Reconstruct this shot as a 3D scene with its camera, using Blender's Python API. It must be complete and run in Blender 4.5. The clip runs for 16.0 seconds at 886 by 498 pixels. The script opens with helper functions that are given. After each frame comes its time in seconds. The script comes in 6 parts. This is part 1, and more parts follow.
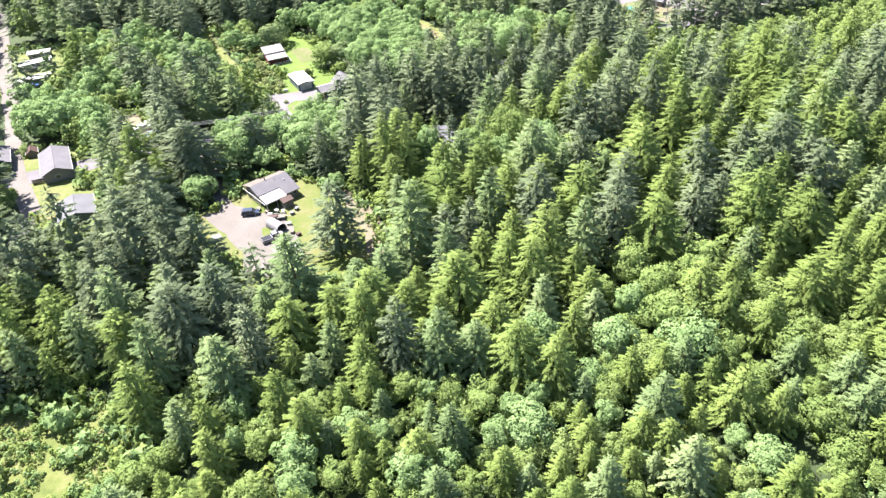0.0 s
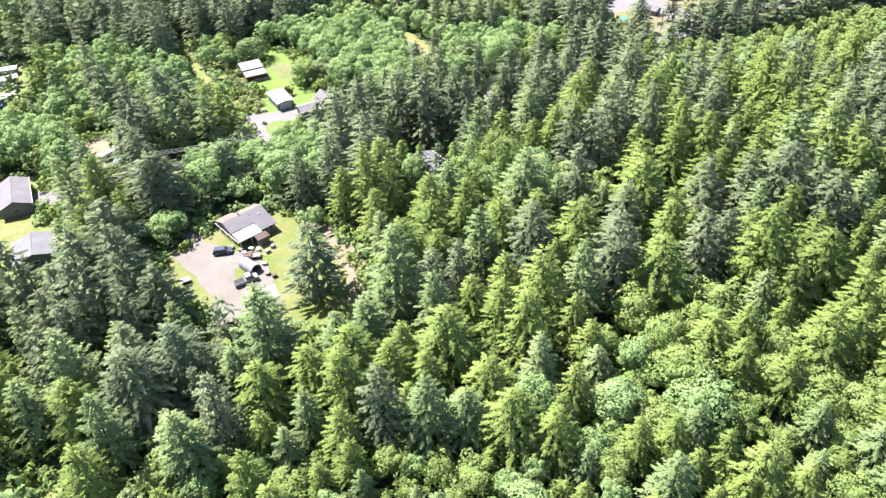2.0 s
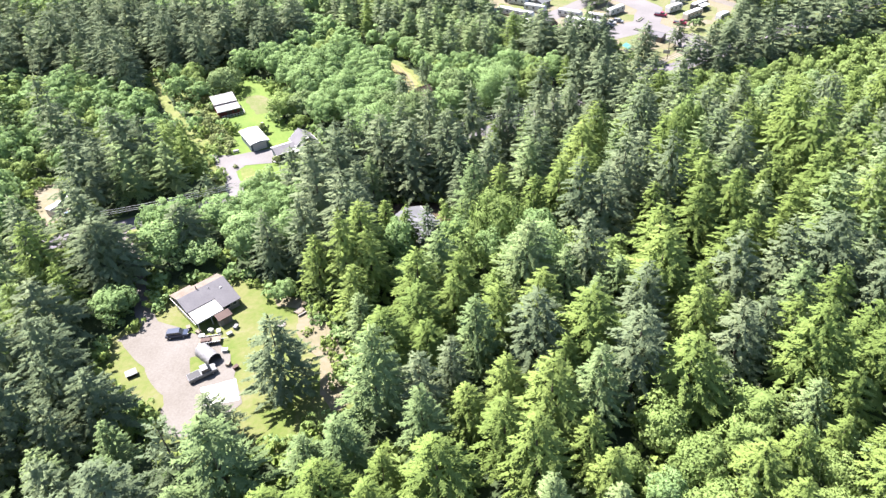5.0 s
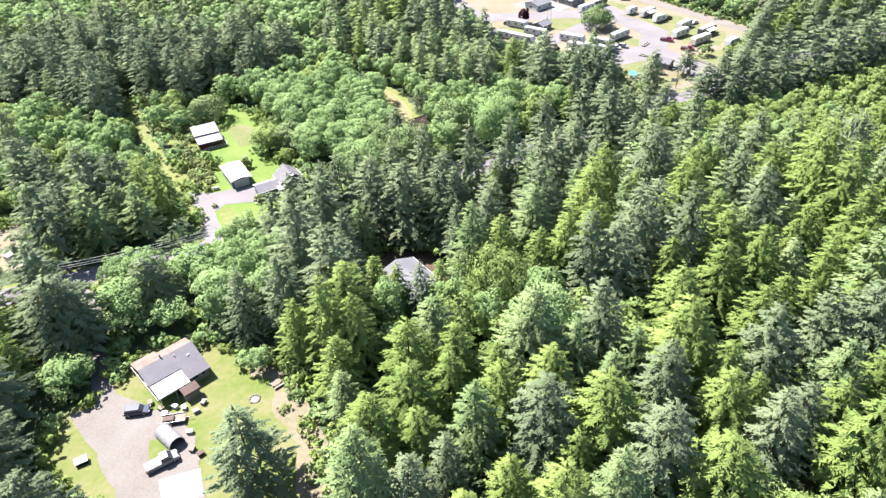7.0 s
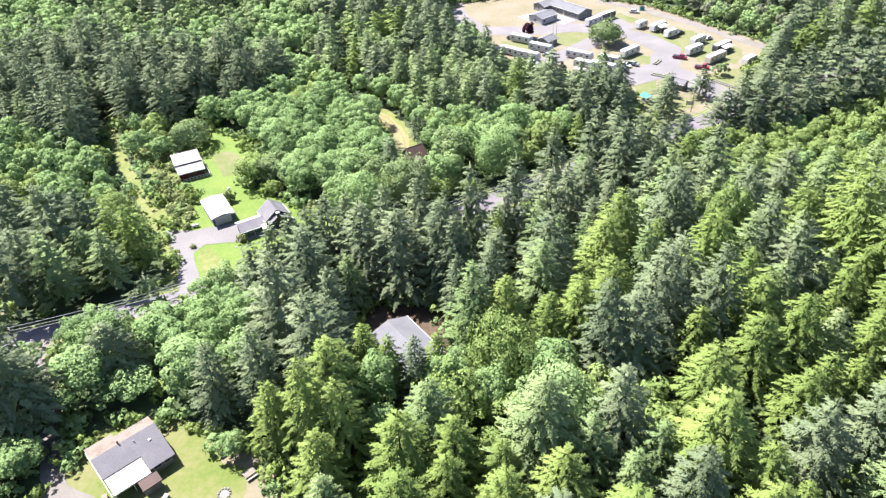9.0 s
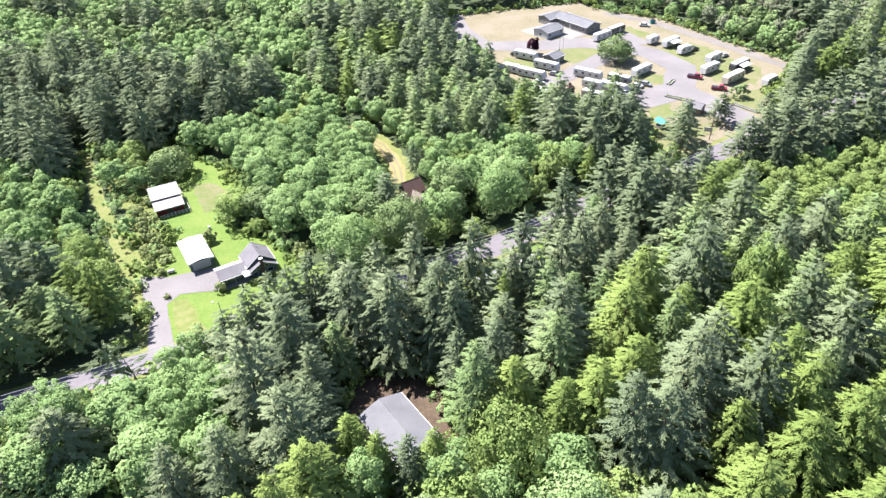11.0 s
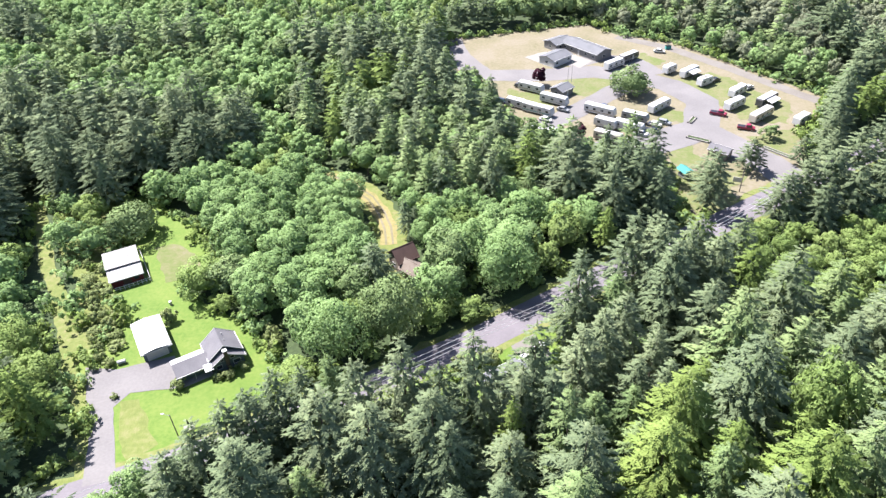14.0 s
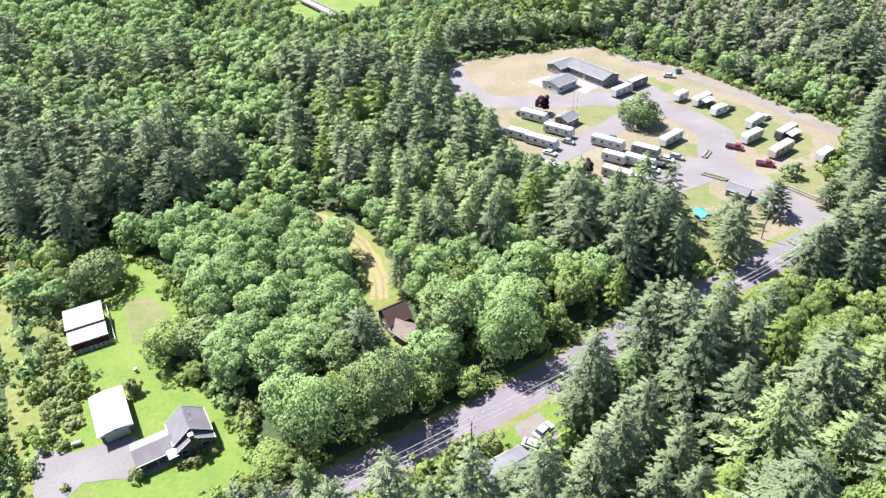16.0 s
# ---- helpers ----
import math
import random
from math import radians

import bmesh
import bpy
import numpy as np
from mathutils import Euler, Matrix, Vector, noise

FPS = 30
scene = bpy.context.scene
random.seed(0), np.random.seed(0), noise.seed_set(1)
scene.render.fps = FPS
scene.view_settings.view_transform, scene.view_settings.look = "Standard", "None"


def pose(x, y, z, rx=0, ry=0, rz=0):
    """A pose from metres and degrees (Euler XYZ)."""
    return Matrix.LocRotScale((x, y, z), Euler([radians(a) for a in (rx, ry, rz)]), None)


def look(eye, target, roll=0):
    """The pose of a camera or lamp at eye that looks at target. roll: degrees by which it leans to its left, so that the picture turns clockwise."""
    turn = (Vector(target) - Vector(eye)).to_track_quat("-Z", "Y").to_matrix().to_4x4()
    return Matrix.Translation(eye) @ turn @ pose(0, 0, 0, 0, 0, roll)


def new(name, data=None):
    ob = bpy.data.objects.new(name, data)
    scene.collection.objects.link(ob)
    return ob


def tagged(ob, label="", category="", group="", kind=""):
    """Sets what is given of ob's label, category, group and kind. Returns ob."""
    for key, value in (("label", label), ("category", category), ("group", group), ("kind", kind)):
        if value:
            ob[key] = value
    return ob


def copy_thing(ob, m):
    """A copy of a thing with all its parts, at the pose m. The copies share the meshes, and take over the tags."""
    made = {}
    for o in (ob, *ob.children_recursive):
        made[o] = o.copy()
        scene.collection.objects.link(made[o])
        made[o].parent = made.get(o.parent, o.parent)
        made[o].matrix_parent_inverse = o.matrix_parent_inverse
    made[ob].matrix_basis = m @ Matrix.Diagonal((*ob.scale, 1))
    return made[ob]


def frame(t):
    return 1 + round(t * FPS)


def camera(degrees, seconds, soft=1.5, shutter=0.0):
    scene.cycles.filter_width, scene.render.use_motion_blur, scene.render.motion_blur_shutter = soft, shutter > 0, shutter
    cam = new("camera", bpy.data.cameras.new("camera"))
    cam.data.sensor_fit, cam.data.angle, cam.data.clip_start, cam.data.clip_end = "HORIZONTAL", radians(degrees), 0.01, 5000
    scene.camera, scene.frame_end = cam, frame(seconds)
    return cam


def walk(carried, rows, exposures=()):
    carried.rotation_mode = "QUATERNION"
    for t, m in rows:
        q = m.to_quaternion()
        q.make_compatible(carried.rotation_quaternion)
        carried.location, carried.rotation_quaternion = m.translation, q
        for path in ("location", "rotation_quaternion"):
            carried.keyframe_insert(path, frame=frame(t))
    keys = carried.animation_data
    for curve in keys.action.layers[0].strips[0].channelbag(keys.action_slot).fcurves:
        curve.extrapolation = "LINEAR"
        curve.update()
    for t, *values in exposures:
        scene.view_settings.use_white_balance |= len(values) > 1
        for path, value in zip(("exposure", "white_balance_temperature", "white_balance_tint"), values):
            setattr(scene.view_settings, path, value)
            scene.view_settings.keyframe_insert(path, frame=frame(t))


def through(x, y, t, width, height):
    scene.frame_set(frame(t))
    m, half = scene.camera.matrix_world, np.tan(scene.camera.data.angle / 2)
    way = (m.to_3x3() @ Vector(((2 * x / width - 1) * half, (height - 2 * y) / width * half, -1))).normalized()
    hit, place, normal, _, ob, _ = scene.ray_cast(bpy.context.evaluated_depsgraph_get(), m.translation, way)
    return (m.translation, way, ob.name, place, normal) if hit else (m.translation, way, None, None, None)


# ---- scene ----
cam = camera(67.0, 16.0, soft=1.4)
PATH = [
    (0, (0.933, -1.102, 96.702), (0.892, 0.483, 95.483), -3.4),
    (0.5, (1.103, 2.046, 96.686), (1.073, 3.631, 95.467), -3.4),
    (1, (1.375, 5.494, 96.712), (1.351, 7.079, 95.493), -3.4),
    (1.5, (1.653, 9.196, 96.757), (1.635, 10.781, 95.538), -3.5),
    (2, (1.909, 13.002, 96.998), (1.895, 14.585, 95.776), -3.5),
    (2.5, (2.064, 17.01, 97.028), (2.056, 18.594, 95.807), -3.4),
    (3, (2.372, 21.113, 97.012), (2.368, 22.697, 95.79), -3.4),
    (3.5, (2.767, 25.39, 96.738), (2.767, 26.975, 95.519), -3.4),
    (4, (2.863, 29.624, 96.838), (2.868, 31.209, 95.617), -3.4),
    (6.5, (3.879, 50.144, 95.259), (3.898, 51.756, 94.075), -2.9),
    (7, (4.119, 54.695, 95.249), (4.141, 56.308, 94.066), -2.8),
    (7.5, (4.327, 59.236, 95.254), (4.351, 60.849, 94.072), -2.8),
    (8, (4.71, 63.891, 95.279), (4.733, 65.505, 94.097), -2.7),
    (8.5, (5.1, 68.53, 95.439), (5.121, 70.143, 94.256), -2.7),
    (9, (5.456, 73.216, 95.726), (5.476, 74.827, 94.541), -2.7),
    (11.5, (6.735, 97.169, 96.293), (6.753, 98.777, 95.105), -2.6),
    (12, (7.015, 101.942, 96.454), (7.032, 103.551, 95.266), -2.5),
    (12.5, (7.295, 106.523, 96.392), (7.312, 108.133, 95.206), -2.6),
    (13, (7.743, 111.24, 96.544), (7.762, 112.849, 95.357), -2.6),
    (13.5, (8.16, 115.888, 96.577), (8.178, 117.498, 95.391), -2.6),
    (14, (8.598, 120.556, 96.717), (8.616, 122.167, 95.531), -2.7),
    (14.5, (8.925, 125.319, 96.874), (8.942, 126.93, 95.688), -2.7),
    (15, (9.26, 130.193, 97.028), (9.277, 131.805, 95.843), -2.6),
    (15.5, (9.688, 134.921, 97.123), (9.704, 136.532, 95.939), -2.6),
    (16, (10.122, 139.171, 97.457), (10.143, 140.788, 96.28), -2.5),
]
walk(cam, [(t, look(eye, target, roll)) for t, eye, target, roll in PATH], exposures=((0, 2.42, 6330, 17), (8, 2.32, 6230, 17), (16, 2.12, 6130, 16)))

# ---- light ----
SUN_DIR = Vector((-0.54, 0.40, 1.0)).normalized()
world = bpy.data.worlds.new("sky")
scene.world = world
world.use_nodes = True
_nt = world.node_tree
_sky = _nt.nodes.new("ShaderNodeTexSky")
_sky.sky_type = "NISHITA"
_sky.sun_disc = False
_sky.sun_elevation = math.asin(SUN_DIR.z)
_sky.sun_rotation = math.atan2(SUN_DIR.x, SUN_DIR.y)
_nt.links.new(_sky.outputs[0], _nt.nodes["Background"].inputs[0])
_nt.nodes["Background"].inputs[1].default_value = 0.062
sun = new("sun", bpy.data.lights.new("sun", "SUN"))
sun.data.energy, sun.data.angle, sun.data.color = 4.7, radians(0.5), (1.0, 0.95, 0.86)
sun.matrix_world = look(SUN_DIR * 100, (0, 0, 0))
scene.view_settings.exposure = 1.92


# ---- materials ----
def material(name, colours, rough=0.8, metal=0.0, scales=((0.3, 0.5), (3.0, 0.5)), bump=0.0, bump_scale=4.0, island=0.0, objects=0.0, translucent=0.0, spec=0.3):
    """Base colours mixed by noise at two sizes, with relief; island and objects: how far hue and value differ from piece to piece."""
    m = bpy.data.materials.new(name)
    m.use_nodes = True
    nt = m.node_tree
    N, L = nt.nodes, nt.links
    p = N["Principled BSDF"]
    p.inputs["Roughness"].default_value = rough
    p.inputs["Metallic"].default_value = metal
    p.inputs["Specular IOR Level"].default_value = spec
    geo = N.new("ShaderNodeNewGeometry")
    pos = geo.outputs["Position"]
    total = None
    for scale, weight in scales:
        t = N.new("ShaderNodeTexNoise")
        t.inputs["Scale"].default_value = scale
        t.inputs["Detail"].default_value = 5
        L.new(pos, t.inputs["Vector"])
        k = N.new("ShaderNodeMath")
        k.operation = "MULTIPLY_ADD"
        L.new(t.outputs["Fac"], k.inputs[0])
        k.inputs[1].default_value = weight
        if total is None:
            k.inputs[2].default_value = 0
        else:
            L.new(total, k.inputs[2])
        total = k.outputs[0]
    if island:
        k = N.new("ShaderNodeMath")
        k.operation = "MULTIPLY_ADD"
        L.new(geo.outputs["Random Per Island"], k.inputs[0])
        k.inputs[1].default_value = island
        L.new(total, k.inputs[2])
        total = k.outputs[0]
    if objects:
        o = N.new("ShaderNodeObjectInfo")
        k = N.new("ShaderNodeMath")
        k.operation = "MULTIPLY_ADD"
        L.new(o.outputs["Random"], k.inputs[0])
        k.inputs[1].default_value = objects
        L.new(total, k.inputs[2])
        total = k.outputs[0]
    low = 0.25 * sum(w for _, w in scales)
    high = 0.75 * sum(w for _, w in scales) + island + objects
    ramp = N.new("ShaderNodeValToRGB")
    mp = N.new("ShaderNodeMapRange")
    mp.inputs[1].default_value, mp.inputs[2].default_value = low, high
    L.new(total, mp.inputs[0])
    L.new(mp.outputs[0], ramp.inputs[0])
    el = ramp.color_ramp.elements
    while len(el) < len(colours):
        el.new(0.5)
    for i, c in enumerate(colours):
        el[i].position = i / max(1, len(colours) - 1)
        el[i].color = (*c, 1)
    L.new(ramp.outputs[0], p.inputs["Base Color"])
    if bump:
        t = N.new("ShaderNodeTexNoise")
        t.inputs["Scale"].default_value = bump_scale
        t.inputs["Detail"].default_value = 6
        L.new(pos, t.inputs["Vector"])
        b = N.new("ShaderNodeBump")
        b.inputs["Strength"].default_value = bump
        b.inputs["Distance"].default_value = 1.0 / bump_scale
        L.new(t.outputs["Fac"], b.inputs["Height"])
        L.new(b.outputs[0], p.inputs["Normal"])
    if translucent:
        tr = N.new("ShaderNodeBsdfTranslucent")
        L.new(ramp.outputs[0], tr.inputs["Color"])
        mx = N.new("ShaderNodeMixShader")
        mx.inputs[0].default_value = translucent
        out = N["Material Output"]
        L.new(p.outputs[0], mx.inputs[1])
        L.new(tr.outputs[0], mx.inputs[2])
        L.new(mx.outputs[0], out.inputs["Surface"])
    return m


def leaf(name, dark, mid, light, through=0.2, relief=0.6):
    """Foliage: colour differs by stand, by tree, by spray and by leaf, with a leafy relief."""
    m = bpy.data.materials.new(name)
    m.use_nodes = True
    nt = m.node_tree
    N, L = nt.nodes, nt.links
    p = N["Principled BSDF"]
    p.inputs["Roughness"].default_value = 0.72
    p.inputs["Specular IOR Level"].default_value = 0.08
    geo = N.new("ShaderNodeNewGeometry")
    pos = geo.outputs["Position"]
    total = None

    def add(socket, weight):
        nonlocal total
        k = N.new("ShaderNodeMath")
        k.operation = "MULTIPLY_ADD"
        L.new(socket, k.inputs[0])
        k.inputs[1].default_value = weight
        if total is None:
            k.inputs[2].default_value = 0
        else:
            L.new(total, k.inputs[2])
        total = k.outputs[0]

    for scale, weight, detail in ((0.06, 0.45, 3), (0.7, 0.4, 4), (3.2, 0.75, 4)):
        t = N.new("ShaderNodeTexNoise")
        t.inputs["Scale"].default_value = scale
        t.inputs["Detail"].default_value = detail
        L.new(pos, t.inputs["Vector"])
        add(t.outputs["Fac"], weight)
    flat = N.new("ShaderNodeVectorMath")
    flat.operation = "MULTIPLY"
    flat.inputs[1].default_value = (1, 1, 0.25)
    L.new(pos, flat.inputs[0])
    cell = N.new("ShaderNodeTexVoronoi")
    cell.inputs["Scale"].default_value = 0.13
    L.new(flat.outputs[0], cell.inputs["Vector"])
    split = N.new("ShaderNodeSeparateColor")
    L.new(cell.outputs["Color"], split.inputs[0])
    add(split.outputs[0], 0.26)
    add(geo.outputs["Random Per Island"], 0.16)
    info = N.new("ShaderNodeObjectInfo")
    add(info.outputs["Random"], 0.26)
    mp = N.new("ShaderNodeMapRange")
    mp.inputs[1].default_value, mp.inputs[2].default_value = 0.66, 1.62
    L.new(total, mp.inputs[0])
    ramp = N.new("ShaderNodeValToRGB")
    L.new(mp.outputs[0], ramp.inputs[0])
    el = ramp.color_ramp.elements
    el.new(0.5)
    for i, c in enumerate((dark, mid, light)):
        el[i].position = i / 2
        el[i].color = (*c, 1)
    L.new(ramp.outputs[0], p.inputs["Base Color"])
    t = N.new("ShaderNodeTexNoise")
    t.inputs["Scale"].default_value = 3.6
    t.inputs["Detail"].default_value = 3
    L.new(pos, t.inputs["Vector"])
    b = N.new("ShaderNodeBump")
    b.inputs["Strength"].default_value = relief
    b.inputs["Distance"].default_value = 0.35
    L.new(t.outputs["Fac"], b.inputs["Height"])
    L.new(b.outputs[0], p.inputs["Normal"])
    tr = N.new("ShaderNodeBsdfTranslucent")
    L.new(ramp.outputs[0], tr.inputs["Color"])
    mx = N.new("ShaderNodeMixShader")
    mx.inputs[0].default_value = through
    L.new(p.outputs[0], mx.inputs[1])
    L.new(tr.outputs[0], mx.inputs[2])
    L.new(mx.outputs[0], N["Material Output"].inputs["Surface"])
    return m


M_SPRUCE = leaf("spruce_needles", (0.066, 0.095, 0.057), (0.130, 0.168, 0.089), (0.213, 0.247, 0.135), through=0.2)
M_HEMLOCK = leaf("hemlock_needles", (0.092, 0.143, 0.039), (0.168, 0.231, 0.062), (0.209, 0.265, 0.078), through=0.28)
M_FIR = leaf("fir_needles", (0.077, 0.123, 0.051), (0.149, 0.210, 0.085), (0.236, 0.288, 0.132), through=0.22)
M_ALDER = leaf("alder_leaves", (0.117, 0.188, 0.080), (0.212, 0.314, 0.122), (0.246, 0.333, 0.152), through=0.38, relief=0.55)
M_WILLOW = leaf("pale_leaves", (0.116, 0.175, 0.057), (0.190, 0.265, 0.082), (0.237, 0.301, 0.110), through=0.38, relief=0.55)
M_DULL = leaf("dull_leaves", (0.095, 0.112, 0.069), (0.185, 0.207, 0.132), (0.302, 0.323, 0.224), through=0.3, relief=0.55)
M_BRAMBLE = leaf("bramble_leaves", (0.116, 0.151, 0.058), (0.200, 0.243, 0.098), (0.294, 0.329, 0.150), through=0.35, relief=0.6)
M_PURPLE = leaf("purple_leaves", (0.020, 0.008, 0.012), (0.050, 0.016, 0.028), (0.090, 0.035, 0.050))
M_BARK = material("bark", ((0.039, 0.031, 0.023), (0.125, 0.101, 0.078)), rough=0.9, scales=((0.8, 0.5), (9.0, 0.5)), bump=0.5, bump_scale=9)
M_FLOOR = material("forest_floor", ((0.018, 0.026, 0.012), (0.034, 0.052, 0.020), (0.052, 0.075, 0.028)), rough=0.95, scales=((0.05, 0.5), (0.9, 0.6)), bump=0.5, bump_scale=2)
M_EARTH = material("bare_earth", ((0.027, 0.019, 0.012), (0.058, 0.041, 0.027), (0.086, 0.066, 0.043)), rough=0.95, scales=((0.3, 0.5), (1.5, 0.5)), bump=0.5, bump_scale=3)
M_LAWN = material("mown_grass", ((0.043, 0.078, 0.009), (0.064, 0.112, 0.013), (0.092, 0.132, 0.022), (0.124, 0.136, 0.036)), rough=0.85, scales=((0.12, 0.6), (1.3, 0.5)), bump=0.3, bump_scale=5)
M_MEADOW = material("rough_grass", ((0.056, 0.080, 0.016), (0.100, 0.119, 0.031), (0.165, 0.148, 0.076)), rough=0.9, scales=((0.1, 0.6), (0.8, 0.6)), bump=0.5, bump_scale=3)
M_SPARSE = material("thin_dry_lawn", ((0.047, 0.077, 0.012), (0.074, 0.101, 0.018), (0.108, 0.113, 0.040), (0.136, 0.126, 0.081)), rough=0.9, scales=((0.14, 0.8), (1.1, 0.5)), bump=0.35, bump_scale=4)
M_DRY = material("dry_grass", ((0.082, 0.083, 0.039), (0.134, 0.117, 0.077), (0.167, 0.147, 0.124)), rough=0.95, scales=((0.07, 0.6), (0.9, 0.5)), bump=0.3, bump_scale=4)
M_PITCH = material("worn_pitch_grass", ((0.056, 0.082, 0.020), (0.084, 0.104, 0.032), (0.116, 0.114, 0.056), (0.136, 0.122, 0.088)), rough=0.95, scales=((0.16, 0.7), (0.9, 0.6)), bump=0.4, bump_scale=4)
M_STRAW = material("straw_grass", ((0.092, 0.092, 0.032), (0.165, 0.142, 0.058), (0.207, 0.173, 0.088)), rough=0.95, scales=((0.15, 0.6), (1.2, 0.5)), bump=0.3, bump_scale=4)
M_GRAVEL = material("gravel", ((0.089, 0.080, 0.069), (0.122, 0.111, 0.101), (0.144, 0.139, 0.132)), rough=0.95, scales=((0.15, 0.5), (2.5, 0.5)), bump=0.3, bump_scale=12)
M_ASPHALT = material("asphalt", ((0.085, 0.079, 0.087), (0.112, 0.102, 0.114), (0.147, 0.133, 0.147)), rough=0.9, scales=((0.2, 0.6), (3.0, 0.4)), bump=0.15, bump_scale=15)
M_YARD = material("worn_asphalt", ((0.093, 0.088, 0.090), (0.121, 0.114, 0.116), (0.151, 0.143, 0.143)), rough=0.9, scales=((0.1, 0.6), (2.0, 0.4)), bump=0.15, bump_scale=15)


# ---- shapes ----
def mesh_from(name, verts, faces, mat):
    """verts: (n, 3) array; faces: (m, k) array of equal sides."""
    me = bpy.data.meshes.new(name)
    verts, faces = np.asarray(verts, np.float32), np.asarray(faces, np.int32)
    m, k = faces.shape
    me.vertices.add(len(verts))
    me.vertices.foreach_set("co", verts.ravel())
    me.loops.add(m * k)
    me.loops.foreach_set("vertex_index", faces.ravel())
    me.polygons.add(m)
    me.polygons.foreach_set("loop_start", np.arange(0, m * k, k, dtype=np.int32))
    me.update(calc_edges=True)
    me.materials.append(mat)
    return me


def part(name, bm, mat, parent=None, label=""):
    me = bpy.data.meshes.new(name)
    bm.to_mesh(me)
    bm.free()
    me.materials.append(mat)
    ob = new(name, me)
    if parent is not None:
        ob.parent = parent
    return tagged(ob, label) if label else ob


def thing(name, m, label, category, group="", kind=""):
    ob = new(name)
    ob.empty_display_size = 0.3
    ob.matrix_basis = m
    return tagged(ob, label, category, group, kind)


def box(x0, x1, y0, y1, z0, z1, bevel=0.0, bm=None):
    own = bmesh.new() if bm is None else bm
    made = bmesh.ops.create_cube(own, size=1.0, matrix=Matrix.Translation(((x0 + x1) / 2, (y0 + y1) / 2, (z0 + z1) / 2)) @ Matrix.Diagonal((x1 - x0, y1 - y0, z1 - z0, 1)))
    if bevel:
        edges = list({e for v in made["verts"] for e in v.link_edges})
        bmesh.ops.bevel(own, geom=edges, offset=bevel, segments=2, affect="EDGES", profile=0.5)
    return own


def rod(a, b, r0, r1=None, sides=8, bm=None):
    own = bmesh.new() if bm is None else bm
    a, b = Vector(a), Vector(b)
    m = Matrix.Translation((a + b) / 2) @ (b - a).to_track_quat("Z", "Y").to_matrix().to_4x4()
    bmesh.ops.create_cone(own, cap_ends=True, segments=sides, radius1=r0, radius2=r0 if r1 is None else r1, depth=(b - a).length, matrix=m)
    return own


def prism(profile, axis0, axis1, along="y", bm=None):
    """A profile of (u, z) drawn out from axis0 to axis1."""
    own = bmesh.new() if bm is None else bm
    rows = []
    for s in (axis0, axis1):
        rows.append([own.verts.new((u, s, z) if along == "y" else (s, u, z)) for u, z in profile])
    n = len(profile)
    for i in range(n):
        own.faces.new((rows[0][i], rows[0][(i + 1) % n], rows[1][(i + 1) % n], rows[1][i]))
    own.faces.new(rows[0])
    own.faces.new(rows[1][::-1])
    bmesh.ops.recalc_face_normals(own, faces=own.faces)
    return own


# ---- ground ----
def smooth(a, b, x):
    t = min(1.0, max(0.0, (x - a) / (b - a)))
    return t * t * (3 - 2 * t)


def ground(x, y):
    return 6.5 * (1 - smooth(160, 210, y)) + 1.5 * (1 - smooth(80, 140, y)) + 0.5 * noise.noise((x * 0.012, y * 0.012, 0.3)) * smooth(60, 220, abs(x - 10) + abs(y - 250) * 0.2)


def inside(poly, x, y):
    hit = False
    for i in range(len(poly)):
        (x0, y0), (x1, y1) = poly[i - 1], poly[i]
        if (y0 > y) != (y1 > y) and x < (x1 - x0) * (y - y0) / (y1 - y0) + x0:
            hit = not hit
    return hit


def edge_distance(poly, x, y):
    best = 1e9
    for i in range(len(poly)):
        (x0, y0), (x1, y1) = poly[i - 1], poly[i]
        dx, dy = x1 - x0, y1 - y0
        t = min(1, max(0, ((x - x0) * dx + (y - y0) * dy) / (dx * dx + dy * dy + 1e-9)))
        best = min(best, math.hypot(x - x0 - t * dx, y - y0 - t * dy))
    return best


def sheet(name, poly, lift, mat, label, category, wobble=0.5, step=3.0):
    """A patch of ground cover with an uneven rim, lying on the ground."""
    from mathutils.geometry import delaunay_2d_cdt
    rim = []
    for i in range(len(poly)):
        a, b = Vector(poly[i]), Vector(poly[(i + 1) % len(poly)])
        n = max(1, int((b - a).length / 1.5))
        for k in range(n):
            p = a.lerp(b, k / n)
            q = Vector((noise.noise((p.x * 0.35, p.y * 0.35, 1.7)), noise.noise((p.x * 0.35, p.y * 0.35, 8.1))))
            rim.append(p + q * wobble)
    xs, ys = [p.x for p in rim], [p.y for p in rim]
    flat = [(p.x, p.y) for p in rim]
    grid = []
    x = min(xs)
    while x < max(xs):
        y = min(ys)
        while y < max(ys):
            if inside(flat, x, y) and edge_distance(flat, x, y) > 0.8:
                grid.append(Vector((x, y)))
            y += step
        x += step
    n = len(rim)
    vs, _, fs, _, _, _ = delaunay_2d_cdt(rim + grid, [], [list(range(n))], 1, 1e-4)
    me = bpy.data.meshes.new(name)
    me.from_pydata([(v.x, v.y, ground(v.x, v.y) + lift) for v in vs], [], fs)
    me.update()
    if me.polygons and sum(f.normal.z for f in me.polygons) < 0:
        me.flip_normals()
    me.materials.append(mat)
    return tagged(new(name, me), label, category, kind="structure")


